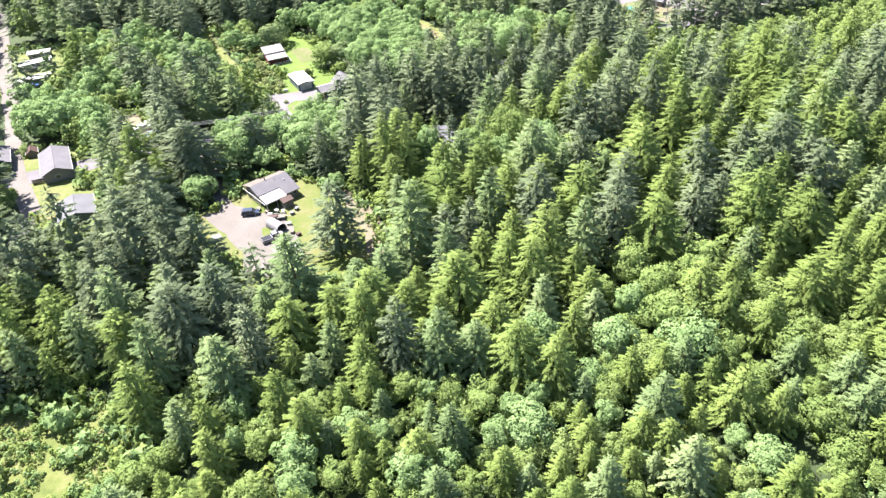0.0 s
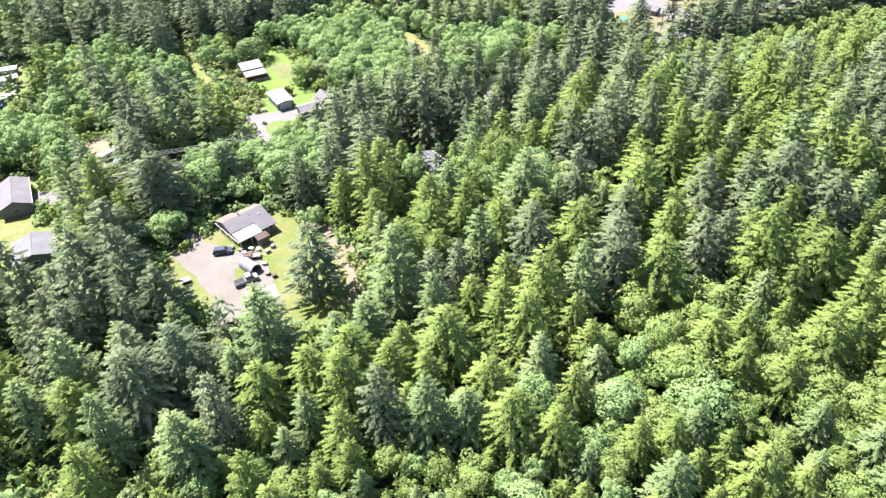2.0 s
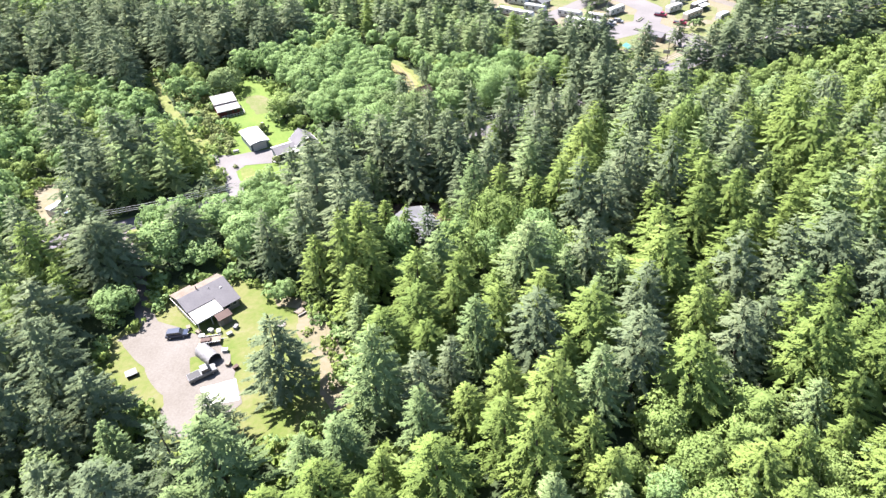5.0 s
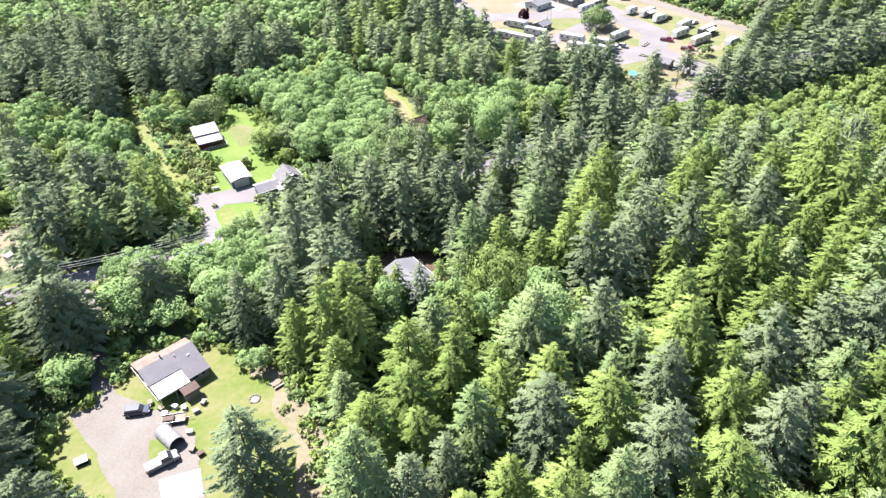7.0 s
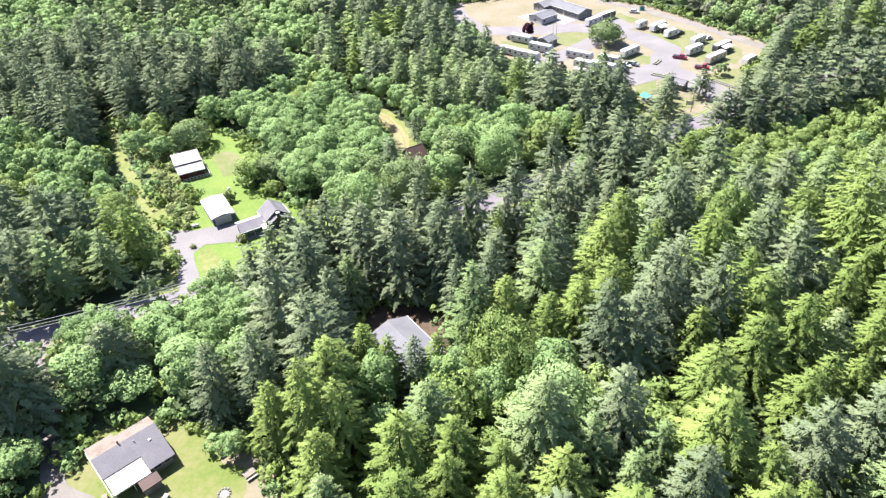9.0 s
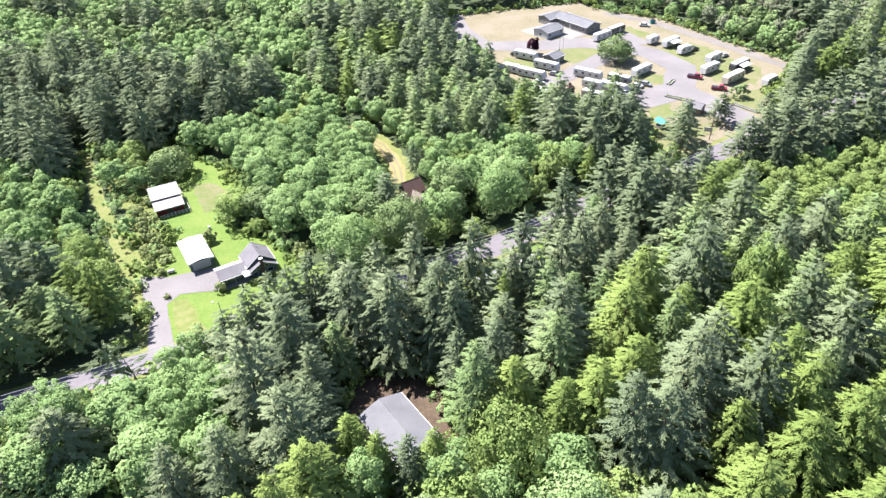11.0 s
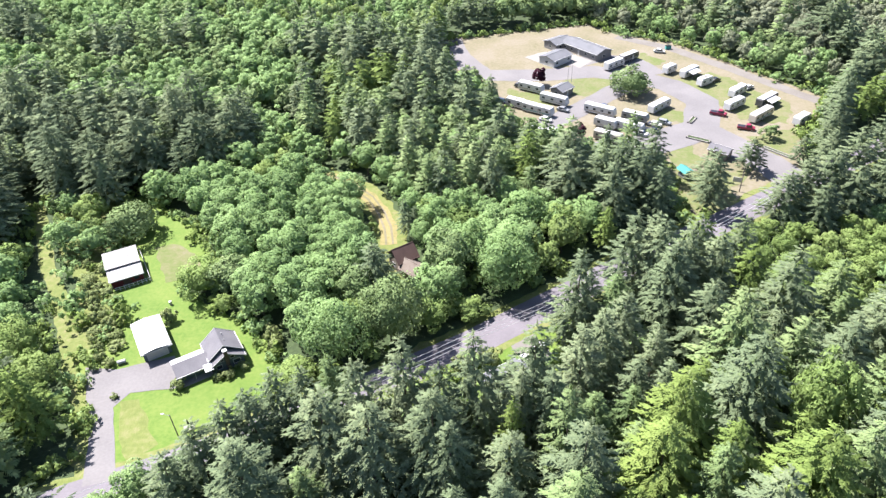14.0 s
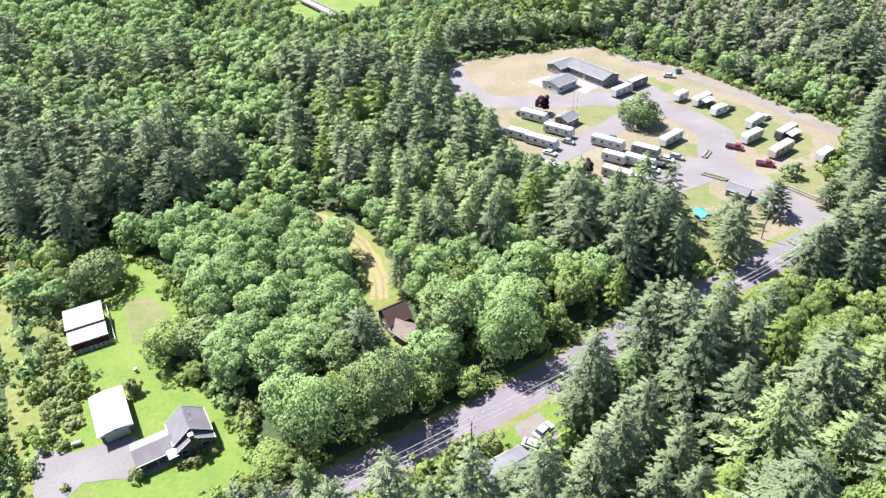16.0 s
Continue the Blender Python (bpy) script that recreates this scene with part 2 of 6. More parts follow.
def ground_sheet():
    xs = np.concatenate([np.arange(-2600, -300, 230), np.arange(-300, -130, 8.0), np.arange(-130, 100, 2.5), np.arange(100, 320, 8.0), np.arange(320, 2800, 230)])
    ys = np.concatenate([np.arange(-1200, -40, 200), np.arange(-40, 100, 8.0), np.arange(100, 260, 2.5), np.arange(260, 620, 8.0), np.arange(620, 4200, 260)])
    X, Y = np.meshgrid(xs, ys)
    V = [(x, y, ground(x, y)) for x, y in zip(X.ravel(), Y.ravel())]
    nx = len(xs)
    F = [(j * nx + i, j * nx + i + 1, (j + 1) * nx + i + 1, (j + 1) * nx + i) for j in range(len(ys) - 1) for i in range(nx - 1)]
    ob = new("ground", mesh_from("ground", V, F, M_FLOOR))
    tagged(ob, "shaded forest floor of dark soil and undergrowth", "ground", kind="structure")


ground_sheet()

# ---- plan: open ground among the woods ----
def strip(line, width):
    """A band of that width along a line."""
    left, right = [], []
    for i, p in enumerate(line):
        a, b = Vector(line[max(0, i - 1)]), Vector(line[min(len(line) - 1, i + 1)])
        d = (b - a).normalized()
        n = Vector((-d.y, d.x)) * width / 2
        left.append((p[0] + n.x, p[1] + n.y))
        right.append((p[0] - n.x, p[1] - n.y))
    return left + right[::-1]


ROAD = [(-230, 104), (-150, 140), (-100, 162), (-69, 177.5), (-53, 185.5), (-39, 191.5), (-10, 206.5), (14, 218.5), (33, 230), (52, 241.5), (79, 256), (110, 274), (150, 296), (240, 345)]
YARD_1 = [(-63.3, 131.0), (-55.6, 142.5), (-52.8, 148.3), (-42.2, 151.2), (-33.5, 146.4), (-24.9, 141.6), (-17.1, 127.1), (-12.3, 113.3), (-18.9, 105.5), (-32.2, 101.6), (-43.6, 103.6), (-50.5, 114.3), (-59.3, 121.2)]
DRIVE_1 = [(-74.3, 173.5), (-63.3, 154.1), (-58.5, 142.5), (-54.7, 135.8)]
GRAVEL_1 = [(-60.4, 132.9), (-53.7, 137.7), (-47.9, 134.8), (-40.2, 131.0), (-36.3, 125.1), (-32.4, 115.3), (-36.1, 107.5), (-44.7, 109.4), (-46.8, 117.2), (-53.6, 126.1)]
YARD_2 = [(-57, 207), (-50, 189), (-38, 193.5), (-28, 203), (-22, 212), (-25, 219), (-33, 229), (-42, 234), (-49, 241), (-45, 250), (-48.5, 258), (-54.5, 268), (-64, 277), (-70, 286), (-76, 284), (-70, 262), (-72, 252), (-66, 240), (-60, 232), (-66, 219)]
STRIP_2 = [(-101, 284), (-91.5, 267), (-85, 254), (-78.5, 244.5), (-71, 232), (-65, 220), (-67.5, 216.5), (-74, 229.5), (-82, 243), (-89, 254), (-96, 268), (-105, 284)]
DRIVE_2 = [(-51.5, 188), (-57, 204), (-60, 209), (-63.5, 218), (-57, 217), (-46, 220), (-43, 211), (-52, 210.5), (-54, 207), (-46.5, 189)]
TRAIL = [(-3, 255), (-3.6, 262), (-5.6, 269.7), (-8.8, 277.2), (-14, 284), (-20, 289), (-25, 292.5)]
PARK = [(18, 401), (53, 407), (80, 412), (88, 397), (108, 385), (128, 349), (141, 326), (132, 313), (122, 300), (117, 290), (113, 280), (107, 273), (80, 259), (70, 258), (73, 270), (75, 288), (60, 294), (42, 305), (33, 322), (28, 350), (17, 362)]
LEFT_YARD = [(-123.5, 160.2), (-113.6, 146.3), (-102.0, 132.8), (-88.4, 124.9), (-80.8, 130.9), (-88.5, 146.3), (-100.1, 154.0), (-105.8, 172.4), (-119.9, 175.0)]
MOBILE_YARD = [(-180.6, 270.4), (-177.5, 243.6), (-165.2, 227.1), (-146.6, 229.1), (-144.5, 245.7), (-156.9, 272.5)]
POOL_YARD = [(-112.8, 204.3), (-101.8, 206.8), (-85.6, 183.2), (-90.4, 175.4), (-100.1, 180.6)]
CORNER_GRASS = [(-77.6, 73.8), (-56.8, 75.7), (-51.1, 62.4), (-56.8, 49.2), (-79.5, 49.2)]
GREY_YARD = [(-8.8, 178.6), (4.0, 178.6), (8.9, 160.7), (-3.6, 154.8), (-10.4, 162.7)]
ROAD_SIDE = [(22, 221), (33, 227), (35, 219), (26, 207), (14, 203), (6, 206), (16, 214)]
MEADOW = [(-60, 486), (-54, 468), (-44, 457), (-34, 457), (-26, 464), (-12, 474), (-4, 490), (-20, 505), (-50, 508)]
LANE = [(-258.0, 412.8), (-202.3, 305.5), (-165.2, 237.4), (-137.8, 190.1), (-117.4, 156.0), (-105.9, 139.5), (-99.6, 115.0)]
OPEN = [YARD_1, YARD_2, STRIP_2, PARK, LEFT_YARD, MOBILE_YARD, POOL_YARD, CORNER_GRASS, GREY_YARD, ROAD_SIDE, MEADOW, strip(DRIVE_1, 5.0), DRIVE_2, strip([(0, 246)] + TRAIL, 7.5), [(-4, 250), (4, 250), (7, 241), (2, 237), (-3, 241)], strip(ROAD, 11.0), strip(LANE, 6.0), [(-66, 221), (-61, 219), (-58, 231), (-63, 241), (-70, 252), (-70, 263), (-78, 262), (-76, 249), (-69.5, 236)], [(66, 249), (64, 256), (70, 264), (84, 260), (77, 253)], [(-70, 248), (-60, 256), (-57, 244), (-66, 239)]]

sheet("lawn", YARD_1, 0.05, M_SPARSE, "sunlit green lawn round the first house", "lawn")
sheet("lawn", YARD_2, 0.05, M_LAWN, "bright mown lawn round a house and garage", "lawn")
sheet("verge", STRIP_2, 0.05, M_MEADOW, "narrow rough grass strip beside the trees", "grass")
sheet("meadow_grass", PARK, 0.05, M_DRY, "dry yellow grass of the camping ground", "grass")
sheet("lawn", LEFT_YARD, 0.05, M_MEADOW, "rough grass yard beside the lane", "lawn")
sheet("lawn", MOBILE_YARD, 0.05, M_MEADOW, "rough grass round the mobile homes", "lawn")
sheet("lawn", POOL_YARD, 0.05, M_DRY, "small dry grass clearing among trees", "lawn")
sheet("meadow_grass", CORNER_GRASS, 0.05, M_MEADOW, "weedy clearing with tall grass", "grass")
sheet("meadow_grass", GREY_YARD, 0.05, M_EARTH, "bare brown earth under tall trees", "ground")
sheet("verge", ROAD_SIDE, 0.05, M_LAWN, "grassy verge along the road", "grass")
sheet("meadow_grass", MEADOW, 0.05, M_LAWN, "far green marsh meadow", "grass")
sheet("verge", strip(ROAD, 10.5), 0.07, M_MEADOW, "grass verge along the road", "grass", wobble=1.0)
sheet("road", strip(ROAD, 7.4), 0.09, M_ASPHALT, "grey two-lane asphalt road", "road", wobble=0.1)
sheet("driveway", strip(DRIVE_1, 3.6), 0.10, M_GRAVEL, "pale gravel track to the house", "driveway")
sheet("driveway", GRAVEL_1, 0.11, M_GRAVEL, "pale gravel parking yard", "driveway", wobble=1.0)
sheet("driveway", DRIVE_2, 0.10, M_YARD, "grey asphalt driveway to the garage", "driveway", wobble=0.2)
sheet("verge", strip([(1, 240), (-1, 247)] + TRAIL + [(-27, 294)], 8.5), 0.04, M_MEADOW, "rough grass along the trail", "grass", wobble=1.5)
sheet("verge", [(-105, 297), (-96, 282), (-86, 259), (-79, 250), (-71, 234), (-67, 220), (-65, 211), (-57.5, 198), (-53, 188), (-50, 189), (-56, 206), (-61, 216), (-57, 232), (-61, 246), (-69, 262), (-78, 287), (-90, 297)], 0.035, M_MEADOW, "rough grass and weeds along a mown path", "grass", wobble=1.2)
sheet("verge", [(-53, 208.2), (-50, 209), (-46.5, 203), (-42.5, 197), (-46, 193), (-49.5, 198)], 0.08, M_MEADOW, "tall rough grass beside the driveway", "grass", wobble=0.8)
sheet("trail", strip(TRAIL, 4.4), 0.06, M_STRAW, "dry grass trail curving between trees", "trail", wobble=0.8)
for side in (-0.85, 0.85):
    rut = [((a[0] + c[0]) / 2 + side * (b[1] - a[1]) / math.dist(a, b), (a[1] + c[1]) / 2 - side * (b[0] - a[0]) / math.dist(a, b)) for a, b, c in zip(TRAIL, TRAIL[1:], TRAIL)]
    sheet("wheel_rut", strip(rut, 0.6), 0.075, M_DRY, "bare pale wheel rut along the trail", "trail", wobble=0.15)
sheet("road", strip(LANE, 4.6), 0.10, M_GRAVEL, "pale narrow lane past the houses", "road")
sheet("worn_ground", [(-27.5, 139.5), (-22, 138), (-16, 126), (-13, 114), (-17.5, 112), (-20, 124), (-25, 132)], 0.08, M_DRY, "worn dry strip across the lawn", "ground", wobble=1.6)
sheet("worn_ground", [(-62.5, 258.5), (-58.5, 260.4), (-52.2, 256.6), (-47.5, 250.4), (-49.5, 245), (-54.5, 244.5)], 0.08, M_PITCH, "dry brown patch of grass beside the barn", "ground", wobble=1.6)
sheet("worn_ground", [(-34, 147), (-29, 144), (-24.5, 141), (-27, 138), (-32, 143)], 0.09, M_DRY, "worn bare patch under trees", "ground", wobble=1.6)

# ---- building materials ----
M_WHITE = material("white_metal", ((0.303, 0.303, 0.303), (0.362, 0.362, 0.358)), rough=0.5, scales=((0.3, 0.5), (2.0, 0.4)))
M_TRIM = material("white_paint", ((0.337, 0.337, 0.326), (0.398, 0.398, 0.388)), rough=0.6, scales=((0.5, 0.5), (4.0, 0.4)))
M_SHINGLE = material("grey_shingle", ((0.076, 0.072, 0.081), (0.104, 0.101, 0.111), (0.139, 0.133, 0.141)), rough=0.9, scales=((0.4, 0.5), (6.0, 0.5)), bump=0.3, bump_scale=9)
M_SLATE = material("pale_shingle", ((0.073, 0.076, 0.084), (0.099, 0.101, 0.111), (0.125, 0.127, 0.136)), rough=0.85, scales=((0.3, 0.6), (5.0, 0.4)), bump=0.3, bump_scale=9)
M_TAN = material("mossy_shingle", ((0.057, 0.039, 0.027), (0.129, 0.106, 0.090), (0.149, 0.130, 0.114)), rough=0.95, scales=((0.5, 0.7), (3.0, 0.5)), bump=0.4, bump_scale=6)
M_PORCH = material("pale_roofing", ((0.246, 0.233, 0.226), (0.323, 0.310, 0.297)), rough=0.8, scales=((0.4, 0.5), (3.0, 0.5)))
M_BROWN = material("brown_metal", ((0.041, 0.024, 0.020), (0.072, 0.043, 0.037)), rough=0.7, scales=((0.6, 0.5), (4.0, 0.5)))
M_RUSTY = material("weathered_tin", ((0.098, 0.084, 0.078), (0.160, 0.156, 0.156), (0.205, 0.203, 0.206)), rough=0.6, scales=((0.7, 0.6), (5.0, 0.5)))
M_RED = material("barn_red", ((0.068, 0.010, 0.010), (0.120, 0.020, 0.020)), rough=0.85, scales=((0.6, 0.5), (5.0, 0.5)))
M_SIDING = material("grey_siding", ((0.128, 0.120, 0.112), (0.192, 0.184, 0.176)), rough=0.8, scales=((0.4, 0.5), (5.0, 0.4)), bump=0.2, bump_scale=8)
M_BLUE = material("blue_grey_siding", ((0.060, 0.080, 0.088), (0.096, 0.124, 0.132)), rough=0.8, scales=((0.4, 0.5), (5.0, 0.4)), bump=0.2, bump_scale=8)
M_BRICK = material("chimney_brick", ((0.048, 0.034, 0.029), (0.086, 0.062, 0.053)), rough=0.9, scales=((2.0, 0.5), (8.0, 0.5)))
M_GLASS = material("window_glass", ((0.016, 0.020, 0.024), (0.040, 0.048, 0.056)), rough=0.08, scales=((0.5, 0.5), (2.0, 0.5)), spec=0.6)
M_WOOD = material("grey_wood", ((0.102, 0.083, 0.064), (0.192, 0.166, 0.141)), rough=0.9, scales=((0.8, 0.5), (7.0, 0.5)), bump=0.3, bump_scale=9)
M_CONCRETE = material("concrete", ((0.150, 0.139, 0.128), (0.208, 0.196, 0.179)), rough=0.9, scales=((0.5, 0.5), (4.0, 0.5)))
M_RUBBER = material("tyre_rubber", ((0.010, 0.010, 0.010), (0.024, 0.024, 0.024)), rough=0.85)
M_STEEL = material("galvanised_steel", ((0.240, 0.248, 0.256), (0.336, 0.344, 0.352)), rough=0.45, metal=0.6)
M_TARP = material("grey_tarpaulin", ((0.128, 0.128, 0.136), (0.192, 0.192, 0.200)), rough=0.7, scales=((0.6, 0.5), (3.0, 0.5)), bump=0.3, bump_scale=2)


def paint(name, c, rough=0.3):
    return material(name, (tuple(0.85 * v for v in c), c), rough=rough, scales=((0.5, 0.5), (3.0, 0.4)), spec=0.5)


P_NAVY, P_SILVER, P_BLACK = paint("navy_paint", (0.024, 0.036, 0.068)), paint("silver_paint", (0.170, 0.176, 0.184)), paint("black_paint", (0.014, 0.014, 0.016))
P_RED, P_WHITE, P_CREAM = paint("maroon_paint", (0.176, 0.012, 0.036)), paint("white_gloss", (0.420, 0.420, 0.414)), paint("cream_gloss", (0.336, 0.312, 0.264))
P_BLUE, P_BEIGE, P_DARK = paint("blue_paint", (0.040, 0.104, 0.240)), paint("tan_gloss", (0.240, 0.192, 0.144)), paint("charcoal_gloss", (0.048, 0.048, 0.052))
P_LID = paint("blue_grey_sheet", (0.100, 0.112, 0.140), 0.6)
P_TEAL = paint("teal_canvas", (0.020, 0.170, 0.155), 0.8)


def heading(ux, uy):
    return math.degrees(math.atan2(uy, ux))


def stand(x, y, turn, lift=0.0):
    return pose(x, y, ground(x, y) + lift, 0, 0, turn)


def slab(corners, thick=0.16, bm=None):
    """A roof plane: four corners of its top, drawn down by its thickness."""
    own = bmesh.new() if bm is None else bm
    a = [own.verts.new(c) for c in corners]
    b = [own.verts.new((c[0], c[1], c[2] - thick)) for c in corners]
    own.faces.new(a)
    own.faces.new(b[::-1])
    for i in range(4):
        own.faces.new((a[i - 1], b[i - 1], b[i], a[i]))
    bmesh.ops.recalc_face_normals(own, faces=own.faces)
    return own


def window(parent, x0, x1, y0, y1, z0, z1, face="y-"):
    """A framed pane set into a wall; the face that it looks to gives the axis."""
    w = 0.09
    bm = bmesh.new()
    if face[0] == "y":
        s = -1 if face[1] == "-" else 1
        for a, b, c, d in ((x0, x1, z0, z0 + w), (x0, x1, z1 - w, z1), (x0, x0 + w, z0, z1), (x1 - w, x1, z0, z1)):
            box(a, b, min(y0, y0 + s * 0.07), max(y0, y0 + s * 0.07), c, d, bm=bm)
        frame_ob = part("window", bm, M_TRIM, parent)
        part("pane", box(x0 + w, x1 - w, min(y0, y0 + s * 0.03), max(y0, y0 + s * 0.03), z0 + w, z1 - w), M_GLASS, frame_ob)
    else:
        s = -1 if face[1] == "-" else 1
        for a, b, c, d in ((y0, y1, z0, z0 + w), (y0, y1, z1 - w, z1), (y0, y0 + w, z0, z1), (y1 - w, y1, z0, z1)):
            box(min(x0, x0 + s * 0.07), max(x0, x0 + s * 0.07), a, b, c, d, bm=bm)
        frame_ob = part("window", bm, M_TRIM, parent)
        part("pane", box(min(x0, x0 + s * 0.03), max(x0, x0 + s * 0.03), y0 + w, y1 - w, z0 + w, z1 - w), M_GLASS, frame_ob)


def gable_walls(L0, L1, W0, W1, eave, ridge, along="x"):
    """Walls with gable ends as one closed prism; the ridge runs along x or y."""
    if along == "x":
        m = (W0 + W1) / 2
        return prism([(W0, -0.3), (W1, -0.3), (W1, eave), (m, ridge), (W0, eave)], L0, L1, along="x")
    m = (L0 + L1) / 2
    return prism([(L0, -0.3), (L1, -0.3), (L1, eave), (m, ridge), (L0, eave)], W0, W1, along="y")


def simple_house(name, m, L, W, eave, ridge, wall, roof, label, category="house", over=0.4, windows=True, trim=M_TRIM):
    """A gabled building, its ridge along x, with roof slopes, fascia, windows and a door."""
    t = thing(name, m, label, category)
    part("wall", gable_walls(-L / 2, L / 2, -W / 2, W / 2, eave - 0.12, ridge - 0.14), wall, t)
    k = (ridge - eave) / (W / 2)
    y, z, x = W / 2 + over, eave - over * k, L / 2 + over
    part("roof", slab([(-x, -y, z), (x, -y, z), (x, 0, ridge), (-x, 0, ridge)]), roof, t)
    part("roof", slab([(-x, 0, ridge), (x, 0, ridge), (x, y, z), (-x, y, z)]), roof, t)
    part("ridge_cap", rod((-x, 0, ridge), (x, 0, ridge), 0.09, sides=6), roof, t)
    for s in (-1, 1):
        part("fascia", box(-x, x, s * y - 0.05 + s * 0.05, s * y + 0.05 + s * 0.05, z - 0.2, z + 0.03), trim, t)
    if windows:
        n = max(1, int(L // 3.2))
        for i in range(n):
            c = -L / 2 + L * (i + 0.5) / n
            if i == n // 2:
                d = part("door", box(c - 0.45, c + 0.45, -W / 2 - 0.06, -W / 2, 0.05, 2.05, 0.01), trim, t)
                part("handle", rod((c + 0.36, -W / 2 - 0.12, 1.0), (c + 0.36, -W / 2 - 0.05, 1.0), 0.03), M_STEEL, d)
            else:
                window(t, c - 0.7, c + 0.7, -W / 2, 0, 1.0, 2.0, "y-")
        window(t, L / 2, 0, -0.7, 0.7, 1.0, 2.0, "x+")
        window(t, -L / 2, 0, -0.7, 0.7, 1.0, 2.0, "x-")
    return t


def house_by_gravel():
    t = thing("house", stand(-45.4, 142.2, heading(0.75, 0.66)), "low gabled house with grey and moss-stained roof and pale porch roof", "house")
    part("wall", prism([(-5.6, -0.3), (3.5, -0.3), (3.5, 2.9), (0, 4.2), (-5.6, 2.2)], 0.9, 4.7, along="x"), M_SIDING, t)
    part("wall", prism([(-3.3, -0.3), (3.5, -0.3), (3.5, 2.9), (0, 4.2), (-3.3, 3.0)], -4.7, 0.9, along="x"), M_SIDING, t)
    part("roof", slab([(-5.1, -3.6, 3.12), (0.9, -3.6, 3.12), (0.9, 0, 4.45), (-5.1, 0, 4.45)]), M_SHINGLE, t, "grey shingle front slope")
    part("roof", slab([(0.9, -6.2, 2.2), (5.1, -6.2, 2.2), (5.1, 0, 4.45), (0.9, 0, 4.45)]), M_SHINGLE, t, "grey shingle front slope")
    part("roof", slab([(-0.6, 0, 4.45), (5.1, 0, 4.45), (5.1, 3.2, 3.25), (-0.6, 3.2, 3.25)]), M_TAN, t, "moss and needle stained back slope")
    part("roof", slab([(-5.1, 0, 4.45), (-0.6, 0, 4.45), (-0.6, 4.3, 2.95), (-5.1, 4.3, 2.95)]), M_TAN, t, "moss and needle stained back slope")
    part("porch_roof", slab([(-4.9, -6.9, 2.4), (0.85, -6.9, 2.4), (0.85, -3.5, 3.0), (-4.9, -3.5, 3.0)], 0.14), M_PORCH, t, "pale flat porch roofing")
    for x in (-4.7, -1.9, 0.6):
        part("post", box(x - 0.07, x + 0.07, -6.8, -6.66, -0.1, 2.32), M_TRIM, t)
    part("fascia", box(-4.95, 0.9, -7.0, -6.9, 2.15, 2.41), M_TRIM, t)
    part("fascia", box(-5.2, -5.1, -6.9, 4.2, 2.1, 2.32), M_TRIM, t)
    part("chimney_pipe", rod((-0.8, 0.15, 4.1), (-0.8, 0.15, 5.1), 0.13), P_BLACK, t)
    part("vent", box(3.0, 3.4, -2.2, -1.9, 3.5, 3.85, 0.03), M_STEEL, t)
    part("vent", rod((1.2, -1.0, 3.9), (1.2, -1.0, 4.5), 0.07), M_STEEL, t)
    window(t, 1.6, 2.9, -5.6, 0, 0.9, 1.8, "y-")
    window(t, 3.3, 4.3, -5.6, 0, 0.9, 1.8, "y-")
    window(t, -3.6, -2.4, -3.3, 0, 1.0, 2.0, "y-")
    part("door", box(-1.4, -0.5, -3.36, -3.3, 0.05, 2.05), M_TRIM, t)
    window(t, 4.7, 0, -4.0, -2.6, 0.9, 1.9, "x+")
    window(t, 4.7, 0, -0.8, 0.8, 1.0, 2.1, "x+")
    window(t, -4.7, 0, -1.0, 0.6, 1.0, 2.1, "x-")
    s = thing("lean_to_shed", stand(-40.0, 136.2, heading(0.75, 0.66)), "small dark shed with a brown metal roof beside the porch", "shed")
    part("wall", box(-1.3, 1.3, -0.6, 0.7, -0.2, 1.9), M_SIDING, s)
    part("roof", slab([(-1.5, -0.85, 1.95), (1.5, -0.85, 1.95), (1.5, 0.85, 2.35), (-1.5, 0.85, 2.35)], 0.1), M_BROWN, s)
    part("door", box(-0.5, 0.5, -0.66, -0.6, 0, 1.75), M_WOOD, s)
    part("fascia", box(-1.55, 1.55, -0.95, -0.85, 1.8, 1.97), M_BROWN, s)


def wheel(parent, x, y, r=0.33, w=0.22):
    s = 1 if y > 0 else -1
    o = part("wheel", rod((x, y - s * w, r), (x, y, r), r, sides=14), M_RUBBER, parent)
    part("rim", rod((x, y - s * 0.05, r), (x, y + s * 0.02, r), r * 0.6, sides=10), M_STEEL, o)


